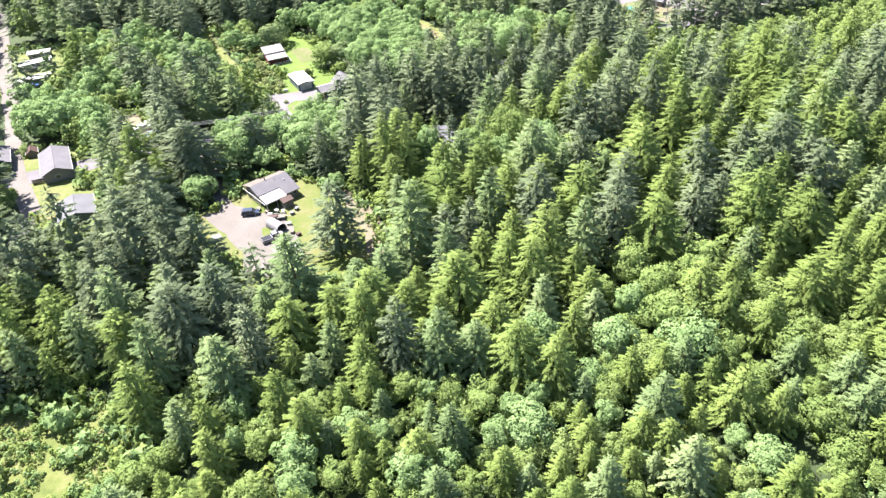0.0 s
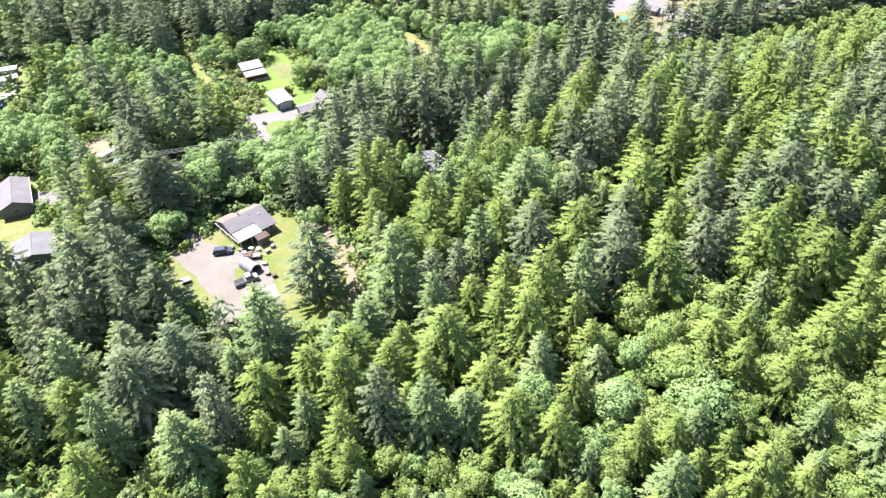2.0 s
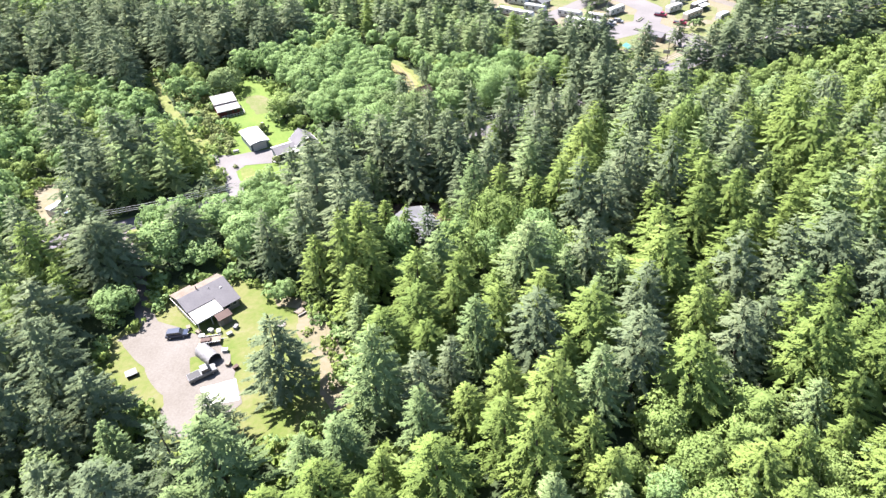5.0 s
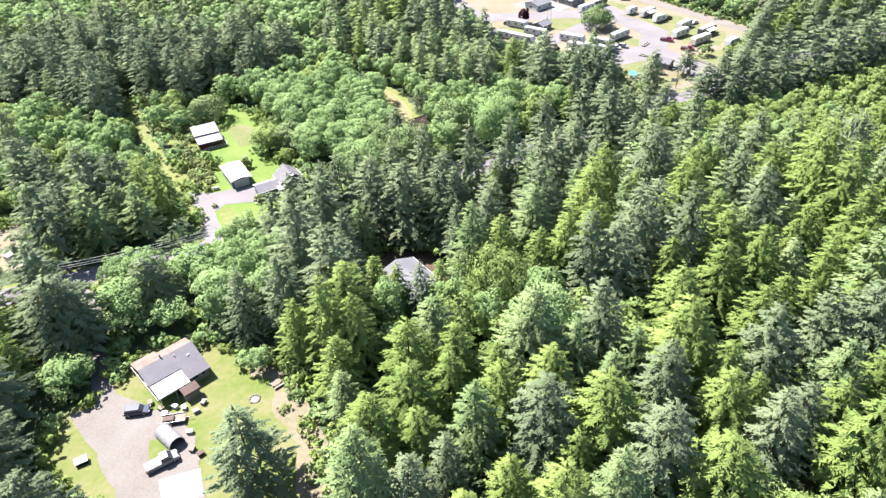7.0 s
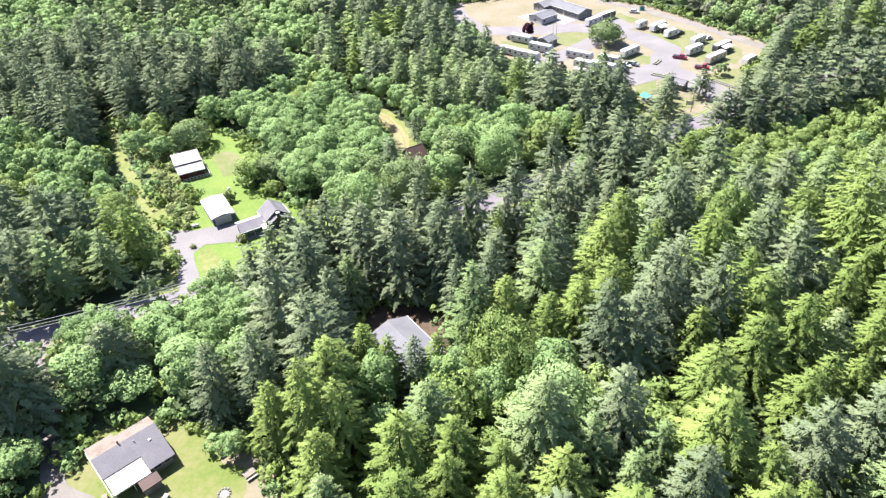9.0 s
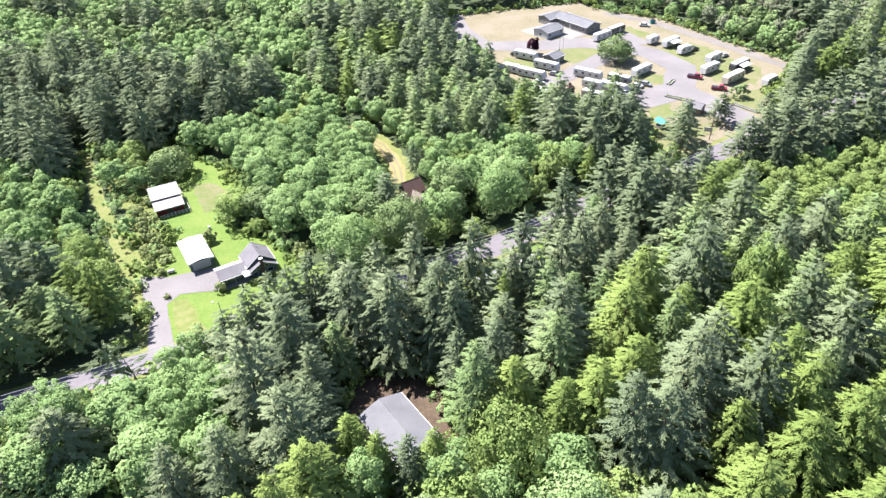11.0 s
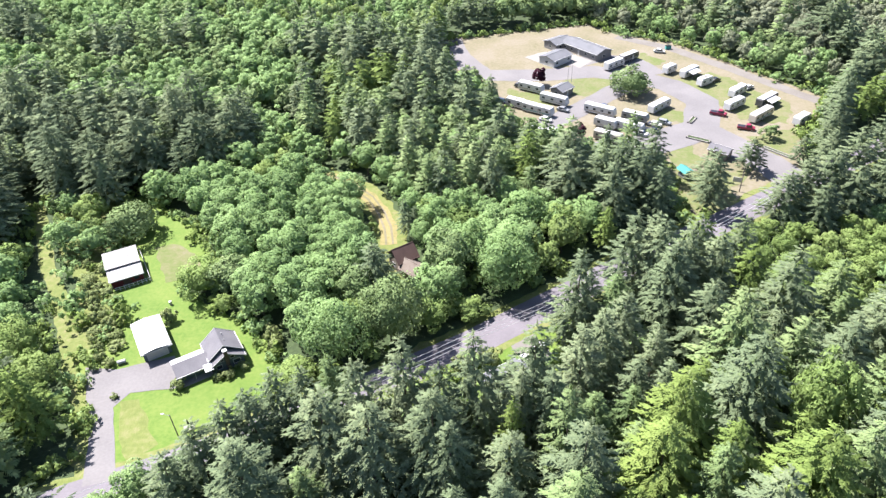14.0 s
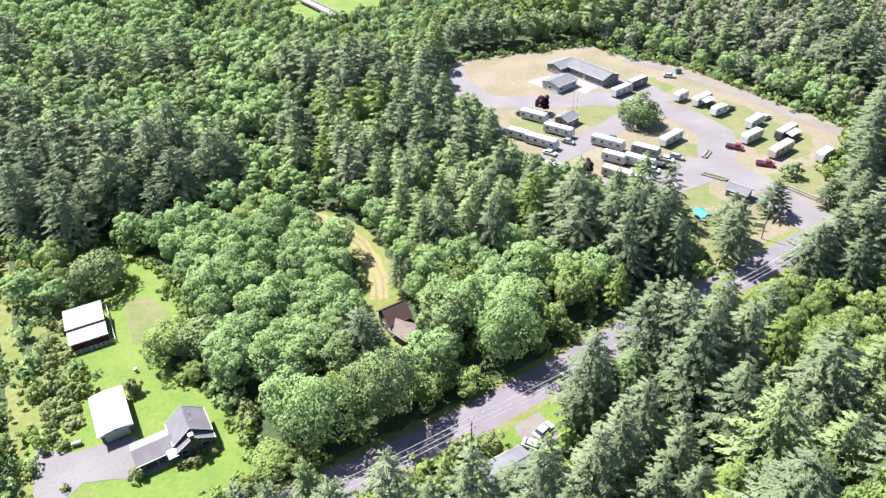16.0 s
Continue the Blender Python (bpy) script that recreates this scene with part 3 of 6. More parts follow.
def car(x, y, turn, colour, label, kind="car", lift=0.13):
    """kind: car, wagon, pickup or van."""
    t = thing("pickup_truck" if kind == "pickup" else kind if kind == "van" else "car", stand(x, y, turn, lift), label, "pickup" if kind == "pickup" else "car", "parked vehicles")
    L, W = (5.2, 1.85) if kind == "pickup" else (4.3, 1.72)
    h = 0.95 if kind != "pickup" else 1.1
    bm = prism([(-L / 2, 0.35), (L / 2, 0.35), (L / 2, 0.62), (L / 2 - 0.12, h - 0.12), (L / 2 - 1.1, h), (-L / 2 + 0.1, h), (-L / 2, h - 0.15)], -W / 2, W / 2, along="y")
    bmesh.ops.bevel(bm, geom=list(bm.edges), offset=0.06, segments=2, affect="EDGES")
    part("body", bm, colour, t)
    top = 1.45 if kind != "pickup" else 1.8
    if kind == "pickup":
        pr = [(-0.15, h - 0.05), (1.75, h - 0.05), (1.1, top), (0.0, top)]
    elif kind == "wagon":
        pr = [(-L / 2 + 0.12, h - 0.05), (1.25, h - 0.05), (0.55, top + 0.05), (-L / 2 + 0.5, top)]
    else:
        pr = [(-L / 2 + 0.45, h - 0.05), (1.25, h - 0.05), (0.5, top), (-1.1, top)]
    part("window_glass", prism(pr, -W / 2 + 0.14, W / 2 - 0.14, along="y"), M_GLASS, t)
    a, b = pr[3][0] - 0.04, pr[2][0] + 0.06
    part("roof", box(a, b, -W / 2 + 0.16, W / 2 - 0.16, top - 0.02, top + 0.06, 0.03), colour, t)
    if kind == "pickup":
        part("cargo_bed", box(-L / 2 + 0.12, -0.3, -W / 2 + 0.14, W / 2 - 0.14, h - 0.02, h + 0.02), P_BLACK, t, "dark open cargo bed")
    for sx in (-L / 2 + 0.85, L / 2 - 0.9):
        for sy in (-W / 2, W / 2):
            wheel(t, sx, sy)
    for sy in (-W / 2 + 0.3, W / 2 - 0.3):
        part("headlight", box(L / 2 - 0.05, L / 2 + 0.03, sy - 0.16, sy + 0.16, 0.62, 0.76, 0.02), M_TRIM, t)
        part("tail_light", box(-L / 2 - 0.03, -L / 2 + 0.05, sy - 0.14, sy + 0.14, 0.62, 0.78, 0.02), P_RED, t)
    return t


house_by_gravel()
car(-48.5, 133.0, 6, P_NAVY, "dark blue estate car parked on gravel", "wagon")
car(-40.9, 121.9, 32, P_SILVER, "silver pickup truck parked on the gravel yard", "pickup")
sheet("lawn", [(-44.6, 126.6), (-42.4, 128.0), (-40.6, 127.0), (-41.0, 123.6), (-43.6, 122.6)], 0.135, M_SPARSE, "small grass island in the gravel yard", "lawn", wobble=0.8)
sheet("pavement", [(-40.6, 119.0), (-34.6, 120.6), (-33.0, 115.6), (-38.8, 114.6)], 0.14, M_TRIM, "bright white slab beside the gravel yard", "pavement", wobble=0.15)


def yard_clutter():
    t = thing("utility_trailer", stand(-41.6, 130.7, 8, 0.13), "low flat trailer loaded with brown scrap", "trailer")
    part("deck", box(-2.0, 2.0, -0.9, 0.9, 0.5, 0.62), M_WOOD, t)
    part("drawbar", rod((2.0, 0, 0.5), (3.2, 0, 0.42), 0.06), M_STEEL, t)
    part("rail", box(-2.0, 2.0, -0.95, -0.88, 0.62, 0.85), M_STEEL, t)
    part("rail", box(-2.0, 2.0, 0.88, 0.95, 0.62, 0.85), M_STEEL, t)
    part("load", box(-1.7, 0.2, -0.6, 0.5, 0.6, 0.95, 0.12), M_BROWN, t)
    wheel(t, -0.3, -1.05)
    wheel(t, -0.3, 1.05)
    s = thing("tent_garage", stand(-41.0, 126.6, -42, 0.1), "arched grey tarpaulin carport on gravel", "carport")
    n = 10
    arch = [(1.35 * math.cos(math.pi * i / n), 0.7 + 1.35 * math.sin(math.pi * i / n)) for i in range(n + 1)]
    arch = [(1.35, 0.0)] + arch + [(-1.35, 0.0)]
    inner = [(u * 0.95, z * 0.97) for u, z in arch][::-1]
    bm = bmesh.new()
    a = [[bm.verts.new((x, u, z)) for u, z in arch] for x in (-2.2, 2.2)]
    b = [[bm.verts.new((x, u, z)) for u, z in inner[::-1]] for x in (-2.2, 2.2)]
    for i in range(len(arch) - 1):
        bm.faces.new((a[0][i], a[1][i], a[1][i + 1], a[0][i + 1]))
        bm.faces.new((b[0][i], b[0][i + 1], b[1][i + 1], b[1][i]))
        for e in (0, 1):
            bm.faces.new((a[e][i], a[e][i + 1], b[e][i + 1], b[e][i]))
    bmesh.ops.recalc_face_normals(bm, faces=bm.faces)
    part("cover", bm, M_TARP, s)
    part("back_panel", prism([(u * 0.94, z * 0.96) for u, z in arch], -2.18, -2.12, along="x"), M_TARP, s)
    for x in (-2.0, 0, 2.0):
        part("hoop", rod((x, -1.24, 0), (x, -1.24, 1.0), 0.03), M_STEEL, s)
        part("hoop", rod((x, 1.24, 0), (x, 1.24, 1.0), 0.03), M_STEEL, s)
    c = thing("utility_box", stand(-54.1, 123.1, 30, 0.05), "small blue-grey covered box on the lawn", "box")
    part("box_body", box(-0.9, 0.9, -0.6, 0.6, 0, 0.7, 0.04), P_BLACK, c)
    part("lid", slab([(-1.0, -0.7, 0.75), (1.0, -0.7, 0.75), (1.0, 0.7, 0.95), (-1.0, 0.7, 0.95)], 0.08), P_LID, c)
    p = thing("picnic_table", stand(-25.4, 137.6, 40, 0.05), "weathered pale picnic table on worn grass", "table")
    for y in (-0.3, 0, 0.3):
        part("plank", box(-0.95, 0.95, y - 0.14, y + 0.14, 0.70, 0.75), M_WOOD, p)
    for y in (-0.8, 0.8):
        part("bench", box(-0.95, 0.95, y - 0.15, y + 0.15, 0.42, 0.47), M_CONCRETE, p)
    for x in (-0.7, 0.7):
        part("trestle", box(x - 0.05, x + 0.05, -0.8, 0.8, 0.36, 0.43), M_WOOD, p)
        part("leg", rod((x, -0.55, 0), (x, -0.2, 0.7), 0.05), M_WOOD, p)
        part("leg", rod((x, 0.55, 0), (x, 0.2, 0.7), 0.05), M_WOOD, p)
    r = np.random.default_rng(3)
    f = thing("fire_pit", stand(-28.8, 134.6, 0, 0.05), "ring of pale ash and stones on the lawn", "fire pit")
    for i in range(12):
        a = i * 0.5236
        bm = bmesh.new()
        bmesh.ops.create_icosphere(bm, subdivisions=1, radius=0.22 * r.uniform(0.8, 1.3), matrix=Matrix.Translation((0.9 * math.cos(a), 0.9 * math.sin(a), 0.1)))
        part("stone", bm, M_CONCRETE, f)
    part("ash", rod((0, 0, 0.0), (0, 0, 0.06), 0.8, 0.6, 12), M_CONCRETE, f)
    for i, (x, y, m) in enumerate(((-43.6, 132.2, M_WHITE), (-38.3, 132.4, M_TARP), (-37.5, 134.3, M_TARP), (-40.6, 133.3, M_WHITE), (-44.6, 133.4, M_WOOD), (-38.2, 127.9, M_WHITE), (-35.2, 123.3, M_BROWN), (-36.8, 124.3, M_WOOD), (-46.9, 134.9, M_WOOD), (-42.3, 133.7, M_TRIM))):
        o = thing("storage_crate", stand(x, y, 37.0 * i, 0.12), "odd crate or bin among yard clutter", "crate", "yard clutter")
        part("crate_body", box(-0.5, 0.5, -0.35, 0.35, 0, 0.55, 0.05), m, o)
        part("lid", box(-0.54, 0.54, -0.39, 0.39, 0.55, 0.62, 0.02), m, o)


yard_clutter()


# ---- the house with garage, and its barn ----
def house_with_garage():
    g = thing("garage", stand(-51.6, 224.1, heading(0.87, 0.49)), "long garage with white metal roof and wide pale door", "garage")
    L, W = 5.4, 10.6
    part("wall", gable_walls(-L / 2, L / 2, -W / 2 + 0.5, W / 2 - 0.5, 2.72, 3.05, "y"), M_BLUE, g)
    for s in (-1, 1):
        a = [(s * (L / 2 + 0.35), -W / 2 - 0.3, 2.8), (s * (L / 2 + 0.35), W / 2, 2.8), (0, W / 2, 3.2), (0, -W / 2 - 0.3, 3.2)]
        part("roof", slab(a if s > 0 else a[::-1], 0.12), M_WHITE, g)
        for i in range(1, 9):
            y = -W / 2 - 0.3 + i * 1.2
            part("seam", rod((s * (L / 2 + 0.3), y, 2.82), (0, y, 3.22), 0.025, sides=5), M_WHITE, g)
    d = part("garage_door", box(-2.1, 2.1, -W / 2 + 0.4, -W / 2 + 0.48, 0.02, 2.2), M_TRIM, g, "pale panelled double garage door")
    for i in range(1, 4):
        part("panel_joint", box(-2.1, 2.1, -W / 2 + 0.37, -W / 2 + 0.4, i * 0.55 - 0.02, i * 0.55 + 0.02), M_STEEL, d)
    part("fascia", box(-L / 2 - 0.4, L / 2 + 0.4, -W / 2 - 0.42, -W / 2 - 0.3, 2.5, 2.75), M_TRIM, g)
    window(g, L / 2, 0, -1.0, 0.2, 1.0, 1.9, "x+")
    part("side_door", box(L / 2, L / 2 + 0.05, 2.0, 2.9, 0.05, 2.05), M_TRIM, g)

    t = thing("house", stand(-37.4, 212.9, heading(0.87, 0.49)), "blue-grey house with grey shingle roofs and white trim", "house")
    # main block, its ridge running back, over a lower front gable
    part("wall", gable_walls(1.4, 7.6, 2.0, 7.2, 2.95, 5.25, "y"), M_BLUE, t)
    part("front_wall", gable_walls(1.4, 7.6, 0.6, 2.0, 2.45, 4.25, "y"), M_BLUE, t)
    for s in (-1, 1):
        e = 4.5 + s * 3.5
        a = [(e, 1.6, 2.85), (e, 7.6, 2.85), (4.5, 7.6, 5.5), (4.5, 1.6, 5.5)]
        part("roof", slab(a if s > 0 else a[::-1], 0.18), M_SHINGLE, t)
        part("fascia", box(e - 0.06, e + 0.06, 1.55, 7.65, 2.65, 2.9), M_TRIM, t)
        part("verge", rod((e, 1.55, 2.88), (4.5, 1.55, 5.52), 0.09, sides=5), M_TRIM, t)
        part("verge", rod((e, 7.65, 2.88), (4.5, 7.65, 5.52), 0.09, sides=5), M_TRIM, t)
        a = [(e, 0.1, 2.4), (e, 1.75, 2.4), (4.5, 1.75, 4.5), (4.5, 0.1, 4.5)]
        part("front_roof", slab(a if s > 0 else a[::-1], 0.16), M_SHINGLE, t)
        part("front_fascia", box(e - 0.06, e + 0.06, 0.05, 1.75, 2.2, 2.45), M_TRIM, t)
        part("front_verge", rod((e, 0.05, 2.43), (4.5, 0.05, 4.52), 0.08, sides=5), M_TRIM, t)
    window(t, 5.4, 6.9, 0.6, 0, 0.9, 2.0, "y-")
    window(t, 2.0, 3.2, 0.6, 0, 0.9, 2.0, "y-")
    window(t, 5.0, 5.9, 0.6, 0, 2.5, 3.3, "y-")
    window(t, 3.0, 3.8, 0.6, 0, 2.5, 3.3, "y-")
    window(t, 7.6, 0, 3.0, 4.2, 1.0, 2.1, "x+")
    window(t, 7.6, 0, 5.2, 6.3, 1.0, 2.1, "x+")
    c = part("chimney", box(4.0, 4.7, -0.05, 0.6, -0.3, 5.3, 0.02), M_BRICK, t)
    part("chimney_cap", box(3.9, 4.8, -0.15, 0.7, 5.3, 5.45, 0.02), M_TRIM, c, "white chimney cap")
    part("roof_vent", rod((5.3, 5.6, 4.6), (5.3, 5.6, 5.4), 0.07), M_STEEL, t)
    part("roof_vent", rod((5.2, 3.6, 4.7), (5.2, 3.6, 5.3), 0.06), M_STEEL, t)
    # low wing toward the drive
    part("wing_wall", gable_walls(-5.0, 1.38, 2.2, 6.2, 2.4, 3.2, "x"), M_BLUE, t)
    part("wing_roof", slab([(-5.4, 1.2, 2.3), (1.38, 1.2, 2.3), (1.38, 4.3, 3.4), (-5.4, 4.3, 3.4)], 0.16), M_SHINGLE, t)
    part("wing_roof", slab([(-5.4, 4.3, 3.4), (1.0, 4.3, 3.4), (1.0, 6.6, 2.55), (-5.4, 6.6, 2.55)], 0.16), M_WHITE, t, "bright white back roof strip")
    part("fascia", box(-5.45, 1.38, 1.1, 1.2, 2.1, 2.32), M_TRIM, t)
    for x in (-5.1, -2.0, 1.0):
        part("post", box(x - 0.06, x + 0.06, 1.3, 1.42, -0.2, 2.2), M_TRIM, t)
    part("porch_floor", box(-5.2, 1.35, 0.6, 2.2, -0.3, 0.14), M_CONCRETE, t)
    for x in (-4.2, -2.5, -0.9):
        window(t, x - 0.5, x + 0.5, 2.2, 0, 1.0, 2.0, "y-")
    part("entry_roof", slab([(-0.2, -0.3, 2.35), (1.5, -0.3, 2.35), (1.5, 1.5, 2.75), (-0.2, 1.5, 2.75)], 0.1), M_WHITE, t, "small white entry canopy")
    part("door", box(0.2, 1.1, 2.13, 2.2, 0.15, 2.1), M_TRIM, t)

    b = thing("barn", stand(-65.2, 247.6, heading(0.9, 0.43)), "dark red barn with two weathered tin shed roofs", "barn")
    part("upper_wall", box(-3.5, 3.5, 0.4, 5.6, -0.3, 3.5), M_RED, b)
    part("lower_wall", box(-3.5, 3.5, -3.4, 0.4, -0.3, 2.4), M_RED, b)
    part("upper_roof", slab([(-3.9, -0.1, 3.5), (3.9, -0.1, 3.5), (3.9, 6.0, 4.3), (-3.9, 6.0, 4.3)], 0.1), M_RUSTY, b)
    part("lower_roof", slab([(-3.8, -4.0, 2.45), (3.9, -4.0, 2.45), (3.9, 0.2, 3.15), (-3.8, 0.2, 3.15)], 0.1), M_RUSTY, b)
    for i in range(1, 10):
        x = -3.9 + i * 0.78
        part("rib", rod((x, -0.1, 3.52), (x, 6.0, 4.32), 0.03, sides=5), M_RUSTY, b)
        part("rib", rod((x, -4.0, 2.47), (x, 0.2, 3.17), 0.03, sides=5), M_RUSTY, b)
    part("barn_door", box(-0.9, 0.9, -3.46, -3.4, 0, 2.1), M_BROWN, b)
    part("window", box(1.6, 2.6, -3.45, -3.4, 1.0, 1.8), M_GLASS, b)
    part("white_board", box(-3.9, 4.0, -4.1, -4.02, 2.25, 2.47), M_TRIM, b)

    f = thing("fence", stand(0, 0, 0), "white wooden rail fence beside the barn", "fence")
    line = [(-65.6, 258.0), (-62.2, 251.8), (-58.9, 245.6), (-62.2, 243.7), (-65.8, 242.0)]
    z = ground(0, 0)
    for a, c in zip(line, line[1:]):
        n = 4
        for i in range(n):
            x, y = a[0] + (c[0] - a[0]) * i / n, a[1] + (c[1] - a[1]) * i / n
            part("post", box(x - 0.06, x + 0.06, y - 0.06, y + 0.06, ground(x, y) - z - 0.1, ground(x, y) - z + 1.2), M_TRIM, f)
        for hgt in (0.5, 1.05):
            part("rail", rod((a[0], a[1], ground(*a) - z + hgt), (c[0], c[1], ground(*c) - z + hgt), 0.06, sides=5), M_TRIM, f)

    s = thing("yard_light", stand(-38.9, 198.2, 0), "wooden yard light pole on the lawn", "pole")
    part("pole", rod((0, 0, -0.3), (0, 0, 6.4), 0.11, 0.08), M_WOOD, s)
    part("arm", rod((0, 0, 6.1), (-1.1, 0.2, 6.5), 0.035), M_STEEL, s)
    part("lamp_head", box(-1.5, -1.0, 0.05, 0.35, 6.4, 6.58, 0.05), M_TRIM, s)
    q = thing("concrete_pad", stand(-37.9, 200.8, 29, 0.05), "flat pale concrete pad on the lawn", "pad")
    part("pad", box(-0.9, 0.9, -0.7, 0.7, 0, 0.12, 0.02), M_CONCRETE, q)
    o = thing("burn_barrel", stand(-51.6, 236.4, 0, 0.05), "white barrel standing on the lawn", "barrel")
    part("drum", rod((0, 0, 0), (0, 0, 0.9), 0.32, sides=14), M_WHITE, o)
    part("rim", rod((0, 0, 0.86), (0, 0, 0.92), 0.34, sides=14), M_STEEL, o)
    o = thing("propane_tank", stand(-56.3, 218.6, 20, 0.05), "white propane tank beside the garage", "tank")
    part("tank", rod((-0.8, 0, 0.6), (0.8, 0, 0.6), 0.4, sides=14), M_WHITE, o)
    part("foot", box(-0.6, -0.45, -0.3, 0.3, 0, 0.35), M_STEEL, o)
    part("foot", box(0.45, 0.6, -0.3, 0.3, 0, 0.35), M_STEEL, o)


house_with_garage()
simple_house("house", stand(-1.0, 162.2, heading(0.55, -0.83)), 11.5, 7.6, 3.0, 4.2, M_SIDING, M_SLATE, "house with pale grey roof hidden under tall trees")
simple_house("cabin", stand(0.6, 246.2, heading(0.85, 0.5)), 5.0, 5.0, 3.6, 5.8, M_WOOD, M_BROWN, "small cabin with dark brown roof among trees", "cabin", trim=M_BROWN)
simple_house("shed", stand(3.0, 242.0, heading(0.7, -0.7)), 5.0, 4.0, 2.6, 4.0, M_WOOD, M_TAN, "grey weathered shed beside the cabin", "shed", trim=M_WOOD)
simple_house("house", stand(-107.7, 159.6, heading(0.47, -0.88)), 14.0, 7.0, 2.8, 4.3, M_SIDING, M_SHINGLE, "house with grey gable roof beside the lane")
simple_house("house", stand(-91.6, 135.6, heading(0.45, -0.89)), 9.0, 8.0, 2.8, 4.0, M_BLUE, M_SLATE, "low house with pale grey roof under conifers")
simple_house("mobile_home", stand(-161.4, 253.4, heading(0.85, 0.53)), 12.0, 4.0, 2.6, 3.1, M_SIDING, M_WHITE, "long mobile home with pale roof on grass", "mobile home")
simple_house("mobile_home", stand(-154.0, 236.9, heading(0.88, 0.48)), 12.0, 4.0, 2.6, 3.1, M_TRIM, M_WHITE, "long white mobile home on grass", "mobile home")
simple_house("mobile_home", stand(-164.5, 264.0, heading(0.95, 0.3)), 8.0, 3.6, 2.6, 3.0, M_SIDING, M_WHITE, "short mobile home with white roof", "mobile home")
simple_house("house", stand(20.4, 206.4, heading(0.87, 0.49)), 8.0, 6.0, 2.8, 4.0, M_SIDING, M_SLATE, "grey-roofed house half hidden by roadside trees")
car(-159.6, 249.0, 25, P_BLACK, "dark car parked beside a mobile home")
car(-157.8, 234.0, 20, P_WHITE, "white car parked beside a mobile home")
car(-153.0, 236.0 - 3.0, 28, P_BLUE, "blue car parked beside a mobile home")
car(27.6, 215.8, 40, P_WHITE, "white car in a roadside driveway")
car(25.4, 212.6, -30, P_WHITE, "white van parked in a roadside driveway", "van")
sheet("driveway", [(22.5, 217.5), (27.5, 220.5), (30.5, 214.5), (24.5, 210.5)], 0.13, M_GRAVEL, "pale gravel driveway mouth beside the road", "driveway")


simple_house("house", stand(-126.5, 163.5, heading(0.47, -0.88)), 10.0, 7.0, 2.8, 4.2, M_BLUE, M_SHINGLE, "dark-roofed house across the lane")
simple_house("shed", stand(-119.6, 169.4, heading(0.47, -0.88)), 3.0, 2.4, 1.9, 2.7, M_WOOD, M_BROWN, "small brown garden shed beside the lane", "shed", windows=False)


def board_fence(name, ends, height, label, mat):
    """Upright boards on two rails between posts."""
    (x0, y0), (x1, y1) = ends
    d = Vector((x1 - x0, y1 - y0))
    z = ground((x0 + x1) / 2, (y0 + y1) / 2)
    f = thing(name, pose(x0, y0, z, 0, 0, heading(d.x, d.y)), label, "fence")
    L = d.length
    for i in range(int(L / 2) + 1):
        part("post", box(2 * i - 0.06, 2 * i + 0.06, -0.06, 0.06, -0.4, height + 0.1), mat, f)
    for s in (0.3, 0.8):
        part("rail", box(0, L, 0.06, 0.1, height * s - 0.05, height * s + 0.05), mat, f)
    n = int(L / 0.22)
    for i in range(n):
        part("board", box(i * 0.22, i * 0.22 + 0.19, 0.1, 0.125, -0.2, height - 0.04 * (i % 3)), mat, f)


board_fence("fence", ((-111.0, 151.9), (-103.2, 154.9)), 1.5, "dark weathered board fence below the house", M_WOOD)
board_fence("fence", ((-60.8, 65.6), (-54.5, 71.2)), 0.9, "low bleached timber fence in weeds", M_WOOD)


def pool_clutter():
    o = thing("above_ground_pool", stand(-89.6, 182.2, 0), "small round blue pool in a clearing", "pool")
    part("rim", rod((0, 0, 0), (0, 0, 1.1), 2.2, sides=22), M_TRIM, o)
    part("water", rod((0, 0, 1.0), (0, 0, 1.115), 2.0, sides=22), P_BLUE, o)
    o = thing("camper", stand(-95.0, 185.5, 60), "small white camper in a clearing", "camper")
    part("body", box(-2.2, 2.2, -1.1, 1.1, 0.5, 2.7, 0.25), P_WHITE, o)
    part("window", box(-1.0, 1.0, -1.14, -1.08, 1.4, 2.0), M_GLASS, o)
    wheel(o, 0, -1.1)
    wheel(o, 0, 1.1)
    o = thing("shed", stand(-93.5, 190.5, 30), "small white shed in a clearing", "shed")
    part("wall", box(-1.2, 1.2, -1.2, 1.2, -0.2, 2.0), M_TRIM, o)
    part("roof", slab([(-1.5, -1.5, 2.0), (1.5, -1.5, 2.0), (1.5, 1.5, 2.6), (-1.5, 1.5, 2.6)], 0.1), M_WHITE, o)


pool_clutter()


